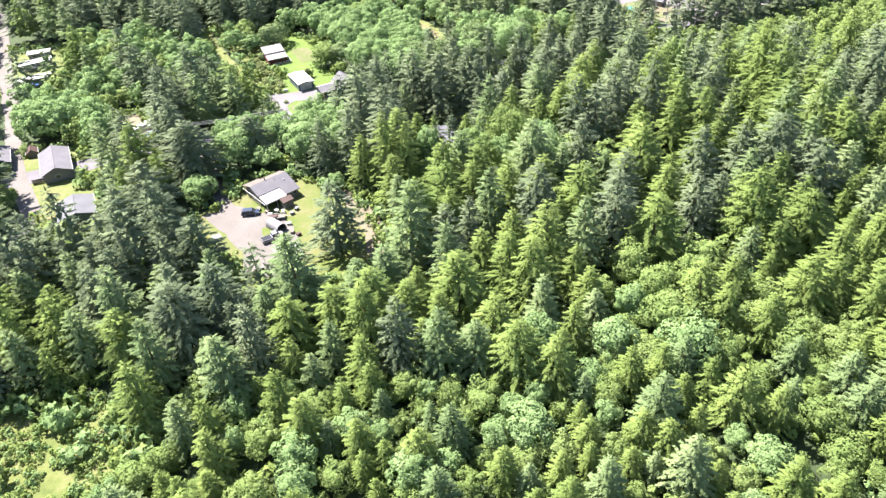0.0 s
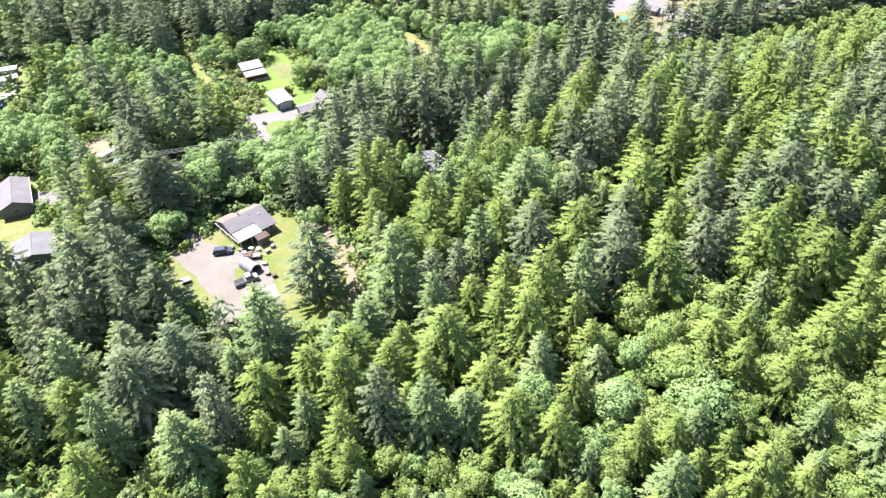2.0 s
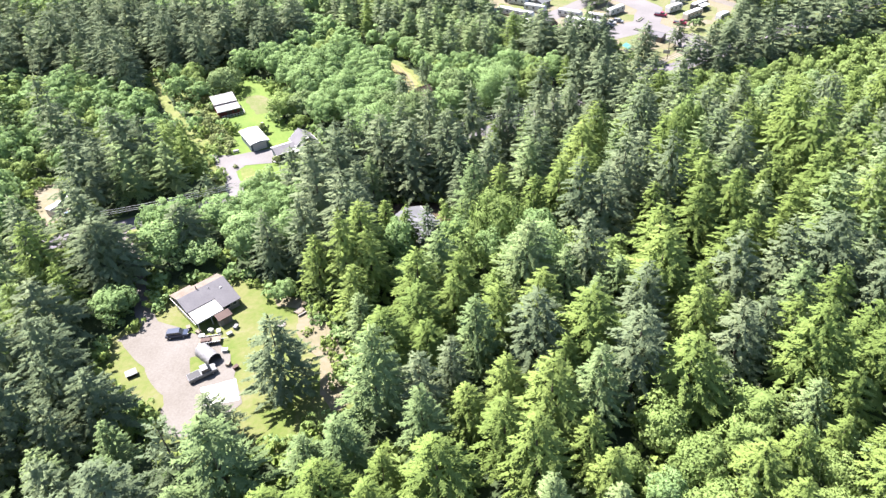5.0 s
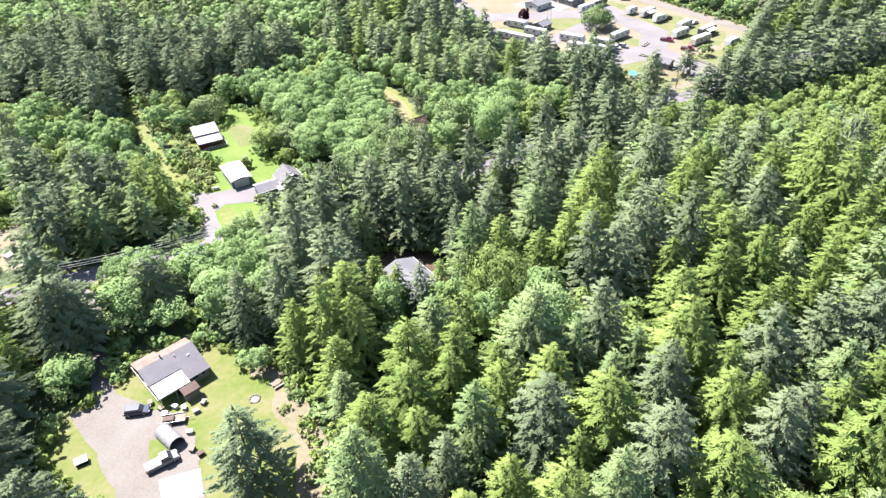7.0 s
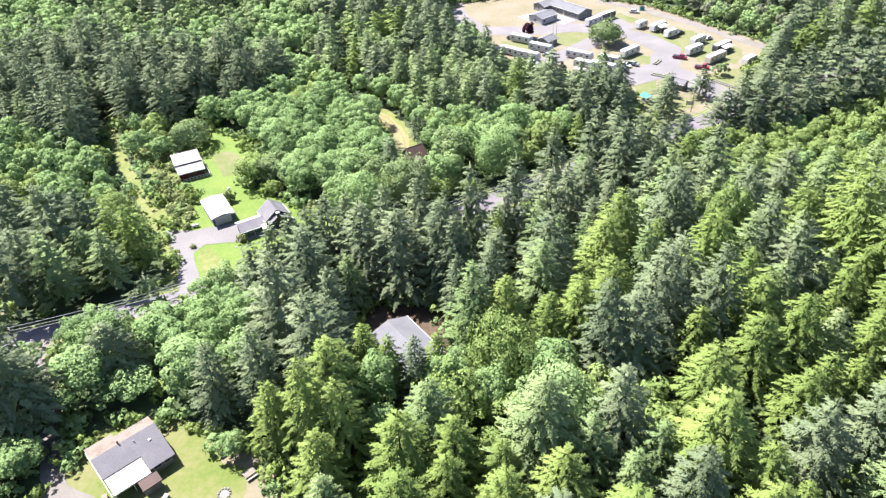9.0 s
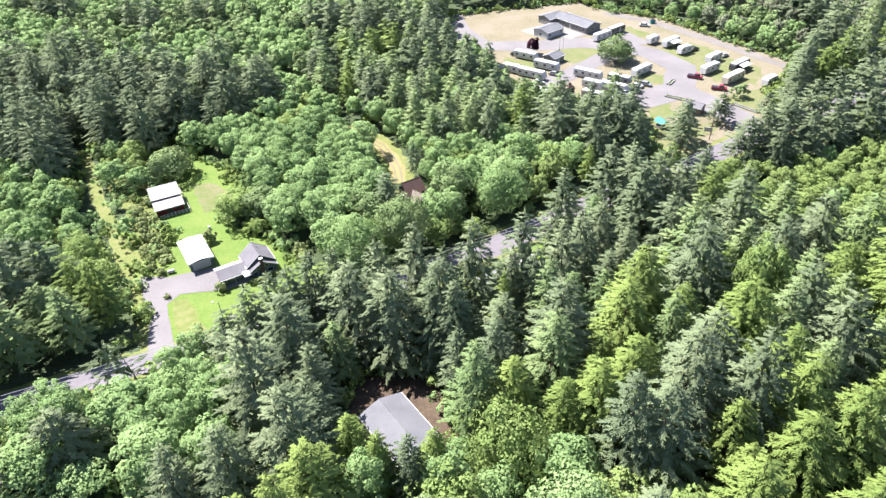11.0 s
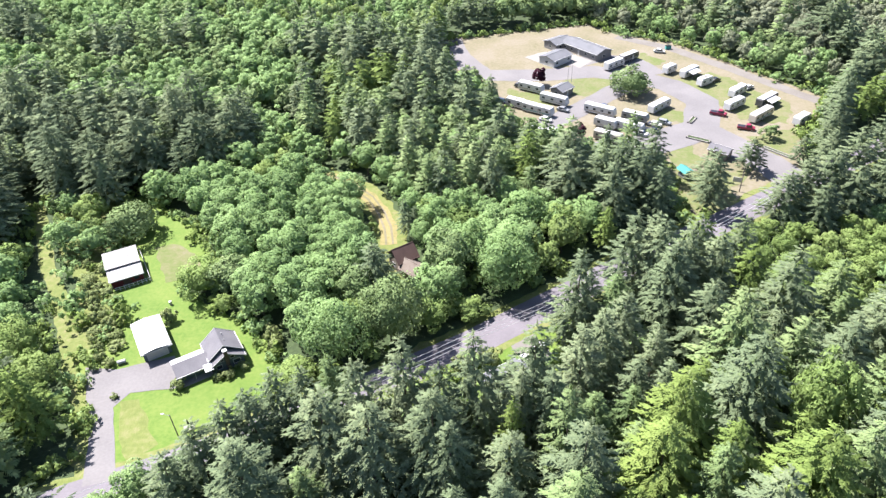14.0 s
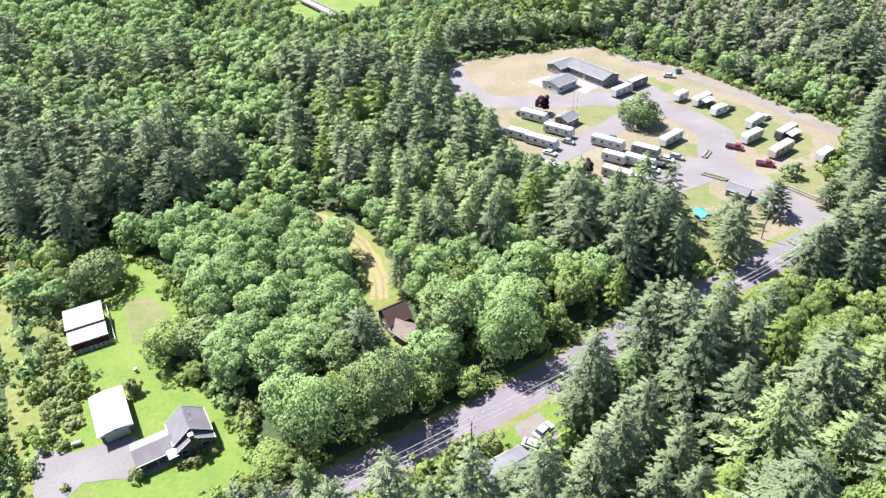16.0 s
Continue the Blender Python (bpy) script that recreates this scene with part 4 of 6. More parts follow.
# ---- power line along the road ----
def power_line():
    spots = [(-72.0, 164.5), (-26.0, 190.0), (14.5, 211.5), (54.5, 234.0), (92.0, 255.5)]
    tops = []
    for x, y in spots:
        p = thing("utility_pole", stand(x, y, 29), "brown wooden utility pole beside the road", "pole", "power line")
        part("pole", rod((0, 0, -0.5), (0, 0, 9.6), 0.16, 0.11), M_WOOD, p)
        part("crossarm", box(-0.08, 0.08, -1.1, 1.1, 9.0, 9.14), M_WOOD, p)
        row = []
        for o in (-0.95, -0.1, 0.95):
            part("insulator", rod((0, o, 9.14), (0, o, 9.3), 0.05), M_STEEL, p)
            row.append(p.matrix_basis @ Vector((0, o, 9.3)))
        tops.append(row)
    for a, b in zip(tops, tops[1:]):
        for p, q in zip(a, b):
            n = 14
            pts = [p.lerp(q, i / n) - Vector((0, 0, 1.1 * 4 * (i / n) * (1 - i / n))) for i in range(n + 1)]
            bm = bmesh.new()
            side = Vector((q.y - p.y, p.x - q.x, 0)).normalized() * 0.05
            rings = [[bm.verts.new(c + k) for k in (side, Vector((0, 0, 0.05)), -side, Vector((0, 0, -0.05)))] for c in pts]
            for u, v in zip(rings, rings[1:]):
                for i in range(4):
                    bm.faces.new((u[i - 1], u[i], v[i], v[i - 1]))
            bm.faces.new(rings[0])
            bm.faces.new(rings[-1][::-1])
            bmesh.ops.recalc_face_normals(bm, faces=bm.faces)
            ob = part("power_wire", bm, M_TRIM)
            tagged(ob, "sagging grey power wire above the road", "wire", "power line")


power_line()

# ---- camping ground ----
sheet("driveway", strip([(107, 273), (104, 284), (98, 297), (93, 308), (97, 318), (100, 327), (94, 342), (84, 351), (70, 358), (50, 357), (29, 360), (20.5, 380), (17.5, 402)], 11.5), 0.10, M_YARD, "pale worn asphalt drive of the camping ground", "driveway", wobble=0.4)
sheet("driveway", strip([(94, 308), (81, 302), (67, 296.5), (58, 296)], 13.0), 0.12, M_YARD, "pale worn asphalt lane between campers", "driveway", wobble=0.4)
sheet("driveway", strip([(87, 349), (74, 340), (62, 329), (50, 319), (42, 313)], 8.5), 0.11, M_YARD, "pale worn asphalt lane between campers", "driveway", wobble=0.4)
sheet("driveway", strip([(62, 366), (76, 372), (88, 364), (92, 352)], 9.0), 0.09, M_YARD, "pale worn asphalt forecourt", "driveway", wobble=0.4)
sheet("track", strip([(88, 394), (105, 378), (120, 354), (138, 322)], 5.0), 0.09, M_GRAVEL, "pale gravel back lane along the trees", "track", wobble=0.5)
for poly in ([(59, 353), (77, 350), (75, 342), (63, 336), (56, 340)], [(96, 346), (112, 352), (128, 322), (121, 308), (108, 312), (104, 328)], [(84, 324), (94, 319), (93, 312), (82, 315)], [(104, 301), (122, 305), (121, 300), (114, 290), (109, 287)], [(78, 300), (87, 301), (86, 286), (78, 282)], [(72, 284), (84, 280), (98, 282), (82, 261), (73, 262)], [(38, 346), (52, 336), (48, 328), (36, 334)], [(78, 366), (94, 374), (99, 364), (86, 356)]):
    sheet("lawn", poly, 0.075, M_PITCH, "patchy green grass between camping pitches", "lawn", wobble=2.4)


def trailer(x, y, turn, L, body, label, trim=None, motor=False, awning=False, name="camper_trailer"):
    """A camper: a rounded body with windows, door, stripe, roof units and wheels."""
    t = thing("motorhome" if motor else name, stand(x, y, turn, 0.12), label, "motorhome" if motor else "camper", "campers")
    W, h = 2.5, 3.1
    if motor:
        pr = [(-L / 2, 0.55), (L / 2, 0.55), (L / 2 + 0.1, 1.3), (L / 2 - 0.15, 2.4), (L / 2 - 0.5, h), (-L / 2, h)]
    else:
        pr = [(-L / 2, 0.6), (L / 2 - 0.5, 0.6), (L / 2, 1.2), (L / 2 - 0.05, 2.3), (L / 2 - 0.6, h), (-L / 2 + 0.25, h), (-L / 2, h - 0.3)]
    bm = prism(pr, -W / 2, W / 2, along="y")
    bmesh.ops.bevel(bm, geom=list(bm.edges), offset=0.09, segments=2, affect="EDGES")
    part("body", bm, body, t)
    part("roof", box(-L / 2 + 0.3, L / 2 - 0.7, -W / 2 + 0.12, W / 2 - 0.12, h, h + 0.05, 0.02), P_WHITE, t)
    part("air_conditioner", box(-0.6, 0.4, -0.4, 0.4, h + 0.05, h + 0.32, 0.06), P_CREAM, t)
    part("roof_vent", box(L / 4, L / 4 + 0.4, -0.2, 0.2, h + 0.05, h + 0.18, 0.03), M_STEEL, t)
    for s in (-1, 1):
        y0 = s * W / 2
        part("stripe", box(-L / 2 + 0.2, L / 2 - 0.6, min(y0, y0 + s * 0.012), max(y0, y0 + s * 0.012), 1.05, 1.3), trim or P_BEIGE, t)
        n = max(2, int(L // 2.6))
        for i in range(n):
            c = -L / 2 + L * (i + 0.5) / n - 0.2
            part("window", box(c - 0.5, c + 0.5, min(y0, y0 + s * 0.03), max(y0, y0 + s * 0.03), 1.6, 2.3, 0.01), M_GLASS, t)
    part("door", box(0.6, 1.25, -W / 2 - 0.03, -W / 2, 0.7, 2.5, 0.01), M_TRIM, t)
    if motor:
        part("windscreen", slab([(L / 2 + 0.02, -1.0, 1.55), (L / 2 + 0.02, 1.0, 1.55), (L / 2 - 0.2, 1.0, 2.45), (L / 2 - 0.2, -1.0, 2.45)], 0.05), M_GLASS, t)
        spots = (L / 2 - 1.3, -L / 2 + 2.2)
    else:
        part("hitch", rod((L / 2 - 0.6, 0, 0.6), (L / 2 + 1.0, 0, 0.5), 0.07), M_STEEL, t)
        part("jack", rod((L / 2 + 0.7, 0, 0), (L / 2 + 0.7, 0, 0.6), 0.05), M_STEEL, t)
        spots = (-0.9, 0.0)
    for sx in spots:
        for sy in (-W / 2 + 0.02, W / 2 - 0.02):
            wheel(t, sx, sy, 0.38, 0.24)
    if awning:
        part("awning", slab([(-L / 3, -W / 2 - 2.2, 2.2), (L / 4, -W / 2 - 2.2, 2.2), (L / 4, -W / 2, 2.75), (-L / 3, -W / 2, 2.75)], 0.04), P_WHITE, t)
        for xx in (-L / 3 + 0.1, L / 4 - 0.1):
            part("awning_pole", rod((xx, -W / 2 - 2.1, 0), (xx, -W / 2 - 2.1, 2.2), 0.03), M_STEEL, t)
    return t


W1 = "white camper trailer standing on dry grass"
for x, y, a, L in ((97.0, 353.1, 35, 5.5), (105.5, 340.6, 30, 6.0), (113.3, 331.1, 38, 8.0), (124.0, 307.7, 36, 6.5)):
    trailer(x, y, a, L, P_WHITE, W1)
trailer(103.0, 349.5, 36, 8.5, P_WHITE, "white camper trailer with an open awning", awning=True)
trailer(108.4, 321.3, 34, 8.5, P_WHITE, "long white camper trailer beside the drive", P_SILVER)
trailer(119.7, 323.0, 36, 9.5, P_DARK, "dark toy-hauler trailer with a white awning", P_SILVER, awning=True)
trailer(113.4, 312.4, 36, 10.5, P_CREAM, "long cream trailer with a teal stripe", P_TEAL)
trailer(84.0, 322.6, 38, 9.5, P_WHITE, "large white fifth-wheel trailer by a clipped bed", P_SILVER)
trailer(64.3, 321.6, -38, 10.5, P_WHITE, "white and brown motorhome beside the lane", P_BEIGE, motor=True)
trailer(70.5, 308.8, -38, 9.5, P_WHITE, "long white motorhome beside parked cars", P_SILVER, motor=True)
trailer(64.0, 312.0, -38, 7.5, P_WHITE, "white camper trailer behind a motorhome", P_CREAM)
trailer(74.1, 315.2, -38, 8.5, P_SILVER, "silver grey trailer beside the lane", P_DARK)
trailer(62.5, 302.6, -38, 9.0, P_CREAM, "cream motorhome half hidden by trees", P_BEIGE, motor=True)
trailer(44.8, 342.8, -38, 9.5, P_WHITE, "white motorhome with a dark side on grass", P_BEIGE, motor=True)
trailer(51.0, 331.6, -38, 10.0, P_WHITE, "white motorhome parked on the lane edge", P_SILVER, motor=True)
trailer(37.9, 330.4, -38, 7.0, P_WHITE, "white camper trailer at the tree line", P_SILVER)
trailer(44.4, 324.6, -38, 11.0, P_WHITE, "long white motorhome with a blue stripe", P_TEAL, motor=True)
trailer(43.8, 308.0, -30, 8.5, P_WHITE, "white trailer with an open side at the tree line", P_DARK)
trailer(78.4, 360.4, 36, 9.0, P_WHITE, "white and dark motorhome near the office", P_DARK, motor=True)
trailer(85.6, 366.6, 36, 9.0, P_DARK, "dark trailer with a white roof near the office", P_SILVER)
for x, y, a, c, k, s in ((110.2, 343.2, 30, P_BLACK, "car", "dark car parked beside a camper"), (101.4, 316.5, -32, P_RED, "pickup", "maroon pickup parked on the asphalt edge"), (106.0, 305.6, -24, P_RED, "pickup", "maroon pickup hitched near a long trailer"), (66.9, 325.6, -40, P_NAVY, "car", "dark blue car parked beside a motorhome"), (73.0, 305.6, -36, P_WHITE, "pickup", "white pickup parked on the lane"), (77.0, 307.0, -36, P_BLACK, "pickup", "black pickup parked on the lane"), (79.3, 311.2, -36, P_WHITE, "car", "white car parked beside the lane"), (82.6, 312.2, -36, P_SILVER, "wagon", "silver car parked beside the lane"), (68.2, 301.2, -32, P_WHITE, "car", "white car parked beside a motorhome"), (46.0, 318.6, -36, P_WHITE, "car", "white car parked behind a motorhome"), (52.9, 325.4, -36, P_SILVER, "car", "silver car parked beside a motorhome"), (41.4, 346.6, -38, P_DARK, "wagon", "grey car parked beside the drive"), (33.6, 334.5, -38, P_NAVY, "wagon", "dark car parked at the tree line"), (62.6, 296.8, -36, P_BLACK, "car", "black car parked under trees"), (99.5, 373.5, -20, P_WHITE, "van", "white van parked on the gravel lane"), (119.0, 335.5, 36, P_WHITE, "car", "white car parked behind a trailer")):
    car(x, y, a, c, s, k)

simple_house("office_building", stand(71.5, 377.5, heading(0.55, -0.83)), 19.0, 8.0, 3.0, 4.3, M_SIDING, M_SLATE, "long grey-roofed office building of the camping ground", "building")
simple_house("office_wing", stand(62.0, 385.5, heading(0.83, 0.55)), 9.0, 7.0, 2.9, 3.9, M_SIDING, M_SLATE, "grey-roofed wing joined to the office", "building")
simple_house("store_building", stand(58.0, 369.4, heading(0.78, 0.62)), 10.0, 7.5, 2.9, 3.9, M_TRIM, M_SLATE, "grey-roofed annex beside the office", "building")
simple_house("wash_house", stand(55.0, 339.4, heading(0.75, 0.66)), 6.0, 5.0, 2.6, 3.6, M_SIDING, M_SLATE, "small grey-roofed wash house on the lawn", "building")
simple_house("gatehouse", stand(92.0, 290.2, heading(0.66, -0.66)), 5.5, 3.6, 2.5, 3.4, M_WOOD, M_SHINGLE, "small dark gatehouse beside the entrance", "building")
sheet("pavement", [(47, 376), (56, 381), (60, 375), (52, 369)], 0.13, M_CONCRETE, "pale concrete slab beside the annex", "pavement", wobble=0.1)
sheet("pavement", [(60, 371), (66, 377), (72, 368), (66, 362)], 0.13, M_CONCRETE, "pale concrete court between buildings", "pavement", wobble=0.1)
for x, y, h in ((58.6, 347.6, 8.5), (60.4, 349.6, 8.5)):
    p = thing("flagpole", stand(x, y, 0), "thin grey flagpole on the lawn", "pole")
    part("pole", rod((0, 0, 0), (0, 0, h), 0.08, 0.04), M_STEEL, p)
    part("finial", rod((0, 0, h), (0, 0, h + 0.2), 0.09), M_STEEL, p)
p = thing("utility_pole", stand(90.0, 270.5, 0), "grey wooden pole with a sign beside the entrance", "pole")
part("pole", rod((0, 0, -0.3), (0, 0, 8.5), 0.15, 0.11), M_WOOD, p)
s = thing("notice_board", stand(90.8, 274.2, -20), "white notice board on posts beside the entrance", "sign")
part("board", box(-1.2, 1.2, -0.06, 0.06, 0.8, 2.2, 0.02), M_TRIM, s)
part("post", box(-1.1, -1.0, -0.05, 0.05, 0, 2.3), M_WOOD, s)
part("post", box(1.0, 1.1, -0.05, 0.05, 0, 2.3), M_WOOD, s)
g = thing("canopy_tent", stand(78.3, 279.9, 20), "teal canopy tent over stored things", "tent")
part("canopy", prism([(-1.7, 2.1), (1.7, 2.1), (0, 3.0)], -2.0, 2.0, along="y"), P_TEAL, g)
for sx in (-1.6, 1.6):
    for sy in (-1.9, 1.9):
        part("leg", rod((sx, sy, 0), (sx, sy, 2.15), 0.04), M_STEEL, g)
part("tarpaulin_pile", box(-1.2, 1.2, -1.4, 1.4, 0, 1.1, 0.3), M_TARP, g)


def planter(x, y, turn, L, W):
    t = thing("flower_bed", stand(x, y, turn, 0.1), "stone-edged bed with low green shrubs", "planter")
    bm = bmesh.new()
    for a, b, c, d in ((-L / 2, L / 2, -W / 2, -W / 2 + 0.3), (-L / 2, L / 2, W / 2 - 0.3, W / 2), (-L / 2, -L / 2 + 0.3, -W / 2, W / 2), (L / 2 - 0.3, L / 2, -W / 2, W / 2)):
        box(a, b, c, d, 0, 0.45, bm=bm)
    part("kerb", bm, M_CONCRETE, t)
    part("soil", box(-L / 2 + 0.3, L / 2 - 0.3, -W / 2 + 0.3, W / 2 - 0.3, 0, 0.3), M_FLOOR, t)
    return t


planter(89.5, 300.6, -38, 7.0, 1.8)
planter(92.0, 313.6, 52, 5.0, 1.4)
planter(109.0, 290.0, -55, 9.0, 1.4)
k = thing("storage_bin", stand(104.0, 377.0, 0, 0.1), "blue-green dumpster beside the gravel lane", "dumpster")
part("bin_body", box(-1.0, 1.0, -0.7, 0.7, 0, 1.3, 0.05), P_TEAL, k)
part("lid", box(-1.05, 1.05, -0.75, 0.75, 1.3, 1.42, 0.03), P_BLACK, k)

# footbridge over the far marsh
b = thing("bridge", pose(-39.5, 475.8, 1.6, 0, 0, heading(26.0, -39.4)), "long pale concrete bridge across the marsh", "bridge")
part("deck", box(-23, 23, -2.2, 2.2, -0.4, 0), M_CONCRETE, b)
for s in (-1, 1):
    part("parapet", box(-23, 23, s * 2.2 - 0.15, s * 2.2 + 0.15, 0, 0.9), M_CONCRETE, b)
for x in (-17, -6, 6, 17):
    part("pier", box(x - 0.4, x + 0.4, -1.8, 1.8, -2.2, -0.4), M_CONCRETE, b)

# ---- woods ----
RNG = np.random.default_rng(7)


def rounded(tris, way, soft):
    """Triangles turned outward, and their normals drawn towards the crown's own round surface."""
    n = np.cross(tris[:, 1] - tris[:, 0], tris[:, 2] - tris[:, 0])
    n /= np.linalg.norm(n, axis=1)[:, None] + 1e-9
    way = way / (np.linalg.norm(way, axis=1)[:, None] + 1e-9)
    back = (n * way).sum(1) < 0
    tris[back] = tris[back][:, ::-1]
    n[back] *= -1
    n = n * (1 - soft) + way * soft
    n /= np.linalg.norm(n, axis=1)[:, None] + 1e-9
    return np.concatenate([tris.reshape(-1, 3), np.repeat(n, 3, axis=0)], axis=1)


def conifer(h, r, levels, per, k, droop, power, rng, irregular=0.25, base=0.1, size=1.0, width=0.42, inner=0.4):
    """Triangles of a conifer's crown: boughs in whorls, each a drooping spray of needles."""
    out = []
    for lev in range(levels):
        f = (lev + rng.uniform(-0.3, 0.3)) / levels
        reach = r * max(0.05, 1 - base - (0.99 - base) * f) ** power * (1 - 0.3 * max(0, 0.1 - f) / 0.1)
        n = max(4, int(round(per * (0.55 + 0.45 * (1 - f)))))
        turn = rng.uniform(0, 6.28)
        for b in range(n):
            az = turn + 6.2832 * b / n + rng.uniform(-0.35, 0.35)
            fb = min(1.0, max(0.0, f + rng.uniform(-0.6, 0.6) / levels))
            z0 = h * (base + (0.985 - base) * fb)
            ln = reach * rng.uniform(1 - irregular, 1 + irregular * 0.7) + 0.15
            d = np.array([math.cos(az), math.sin(az), 0.0])
            s = np.array([-d[1], d[0], 0.0])
            dz = -droop * ln * rng.uniform(0.6, 1.3)
            kk = k + (1 if ln > 3.0 else 0) + (1 if ln > 4.4 else 0) + (2 if ln > 6.5 else 0)
            start = inner * min(1.0, ln / 3.0)
            lift = rng.uniform(0.0, 0.16) * ln
            for j in range(kk):
                q = start + (1 - start) * (j + rng.uniform(0.2, 0.8)) / kk
                p = d * ln * q + np.array([0, 0, z0 + dz * q * q + lift * q ** 4 + rng.uniform(-0.05, 0.05) * ln])
                w = size * (0.20 * min(ln, 3.6) * (1.2 - 0.7 * q) + 0.34)
                for side in (-1, 1):
                    tip = p + d * w * rng.uniform(0.7, 1.3) + s * side * w * rng.uniform(0.6, 1.15) + np.array([0, 0, -w * rng.uniform(0.0, 0.55)])
                    a = p - d * w * width + np.array([0, 0, rng.uniform(0, 0.3) * w])
                    c = p + d * w * width + np.array([0, 0, rng.uniform(-0.1, 0.25) * w])
                    out.append((a, c, tip))
            p = d * ln * 0.78 + np.array([0, 0, z0 + dz * 0.6 + lift * 0.4])
            w = size * (0.09 * ln + 0.16)
            out.append((p - s * w, p + s * w, d * ln * 1.1 + np.array([0, 0, z0 + dz * 1.15 + lift])))
    for b in range(4):
        az = b * 1.57
        d = np.array([math.cos(az), math.sin(az), 0]) * 0.22
        out.append((d + (0, 0, h * 0.955), -d * 0.4 + (0, 0, h * 0.95), np.array([0, 0, h * 1.01])))
    for b in range(levels * 3):
        f = rng.uniform(0, 0.9)
        az = rng.uniform(0, 6.28)
        d, s = np.array([math.cos(az), math.sin(az), 0.0]), np.array([-math.sin(az), math.cos(az), 0.0])
        reach = r * max(0.05, 1 - base - (0.99 - base) * f) ** power * 0.42
        p = d * reach + np.array([0, 0, h * (base + (0.985 - base) * f)])
        w = 0.35 * reach + 0.3
        out.append((p - s * w, p + s * w, p + d * w * 0.3 + np.array([0, 0, -1.8 * w])))
    tris = np.array(out)
    c = tris.mean(1)
    way = c * (1, 1, 0)
    way /= np.linalg.norm(way, axis=1)[:, None] + 0.3
    return rounded(tris, way + (0, 0, 0.38), 0.68)


def broadleaf(h, r, clumps, leaves, size, rng, flat=0.95, base=0.1, soft=0.72):
    """Triangles of a leafy crown: billows set evenly over a lobed dome, each a shell of leaf sprays, round a dense heart."""
    out = []
    mid = h * (base + (1 - base) * 0.45)
    e = np.array([r, r, (h - mid)])
    tilt = rng.normal(size=3) * 0.12
    spin = rng.uniform(0, 6.28)
    wave = rng.uniform(0, 6.28, 3)
    for c in range(clumps):
        z = 1 - 1.42 * (c + 0.5) / clumps
        az = spin + 2.39996 * c + rng.normal() * 0.3
        q = math.sqrt(max(0.0, 1 - z * z))
        u = np.array([q * math.cos(az), q * math.sin(az), z]) + rng.normal(size=3) * 0.08
        u /= np.linalg.norm(u)
        cr = r * rng.uniform(0.20, 0.40)
        lobe = 1 + 0.16 * math.sin(2 * az + wave[0]) + 0.10 * math.sin(3 * az + wave[1]) + 0.08 * math.sin(5 * z + wave[2])
        centre = u * e * lobe * (1 - 0.66 * cr / r) * rng.uniform(0.74, 1.1) + tilt * r + (0, 0, mid)
        v = rng.normal(size=(leaves, 3))
        v /= np.linalg.norm(v, axis=1)[:, None]
        back = v @ u < -0.25
        v[back] -= 2 * (v[back] @ u)[:, None] * u
        pts = centre + v * cr * rng.uniform(0.84, 1.07, (leaves, 1)) * np.array([1, 1, flat])
        nrm = v + rng.normal(size=(leaves, 3)) * 0.5 + np.array([0, 0, 0.2])
        nrm /= np.linalg.norm(nrm, axis=1)[:, None]
        t = np.cross(nrm, rng.normal(size=(leaves, 3)))
        t /= np.linalg.norm(t, axis=1)[:, None]
        b = np.cross(nrm, t)
        w = size * rng.uniform(0.55, 1.25, (leaves, 1))
        tri = np.stack([pts - t * w * 0.6 - b * w * 0.35, pts + t * w * 0.6 - b * w * 0.35, pts + b * w * 0.8], 1)
        out.append(rounded(tri, v * 0.9 + u * 0.4, soft))
    n = 3 * clumps
    v = rng.normal(size=(n, 3))
    v /= np.linalg.norm(v, axis=1)[:, None]
    v[:, 2] = np.where(v[:, 2] < -0.4, -v[:, 2], v[:, 2])
    pts = v * e * 0.55 + (0, 0, mid)
    t = np.cross(v, rng.normal(size=(n, 3)))
    t /= np.linalg.norm(t, axis=1)[:, None]
    b = np.cross(v, t)
    w = 0.26 * r
    out.append(rounded(np.stack([pts - t * w - b * w * 0.6, pts + t * w - b * w * 0.6, pts + b * w], 1), v, 0.6))
    return np.concatenate(out)


def tri_mesh(name, verts, mat):
    """verts: each a place and a normal."""
    me = mesh_from(name, verts[:, :3], np.arange(len(verts)).reshape(-1, 3), mat)
    me.normals_split_custom_set_from_vertices(verts[:, 3:].astype(np.float32))
    return me


def moved(shape, m):
    a = np.array(m, dtype=np.float32)
    turn = a[:3, :3].T
    n = shape[:, 3:] @ turn
    n /= np.linalg.norm(n, axis=1)[:, None]
    return np.concatenate([shape[:, :3] @ turn + a[:3, 3], n], axis=1)


def trunk_mesh(h, r, limbs, rng, reach):
    bm = rod((0, 0, -0.3), (0, 0, h * 0.55), r, r * 0.55, 7)
    rod((0, 0, h * 0.55), (0, 0, h * 0.86), r * 0.55, r * 0.12, 6, bm)
    for i in range(limbs):
        az, z = rng.uniform(0, 6.28), h * rng.uniform(0.3, 0.6)
        rod((0, 0, z), (math.cos(az) * reach * 0.7, math.sin(az) * reach * 0.7, z + h * rng.uniform(0.1, 0.28)), r * 0.4, r * 0.1, 5, bm)
    me = bpy.data.meshes.new("trunk")
    bm.to_mesh(me)
    bm.free()
    me.materials.append(M_BARK)
    return me


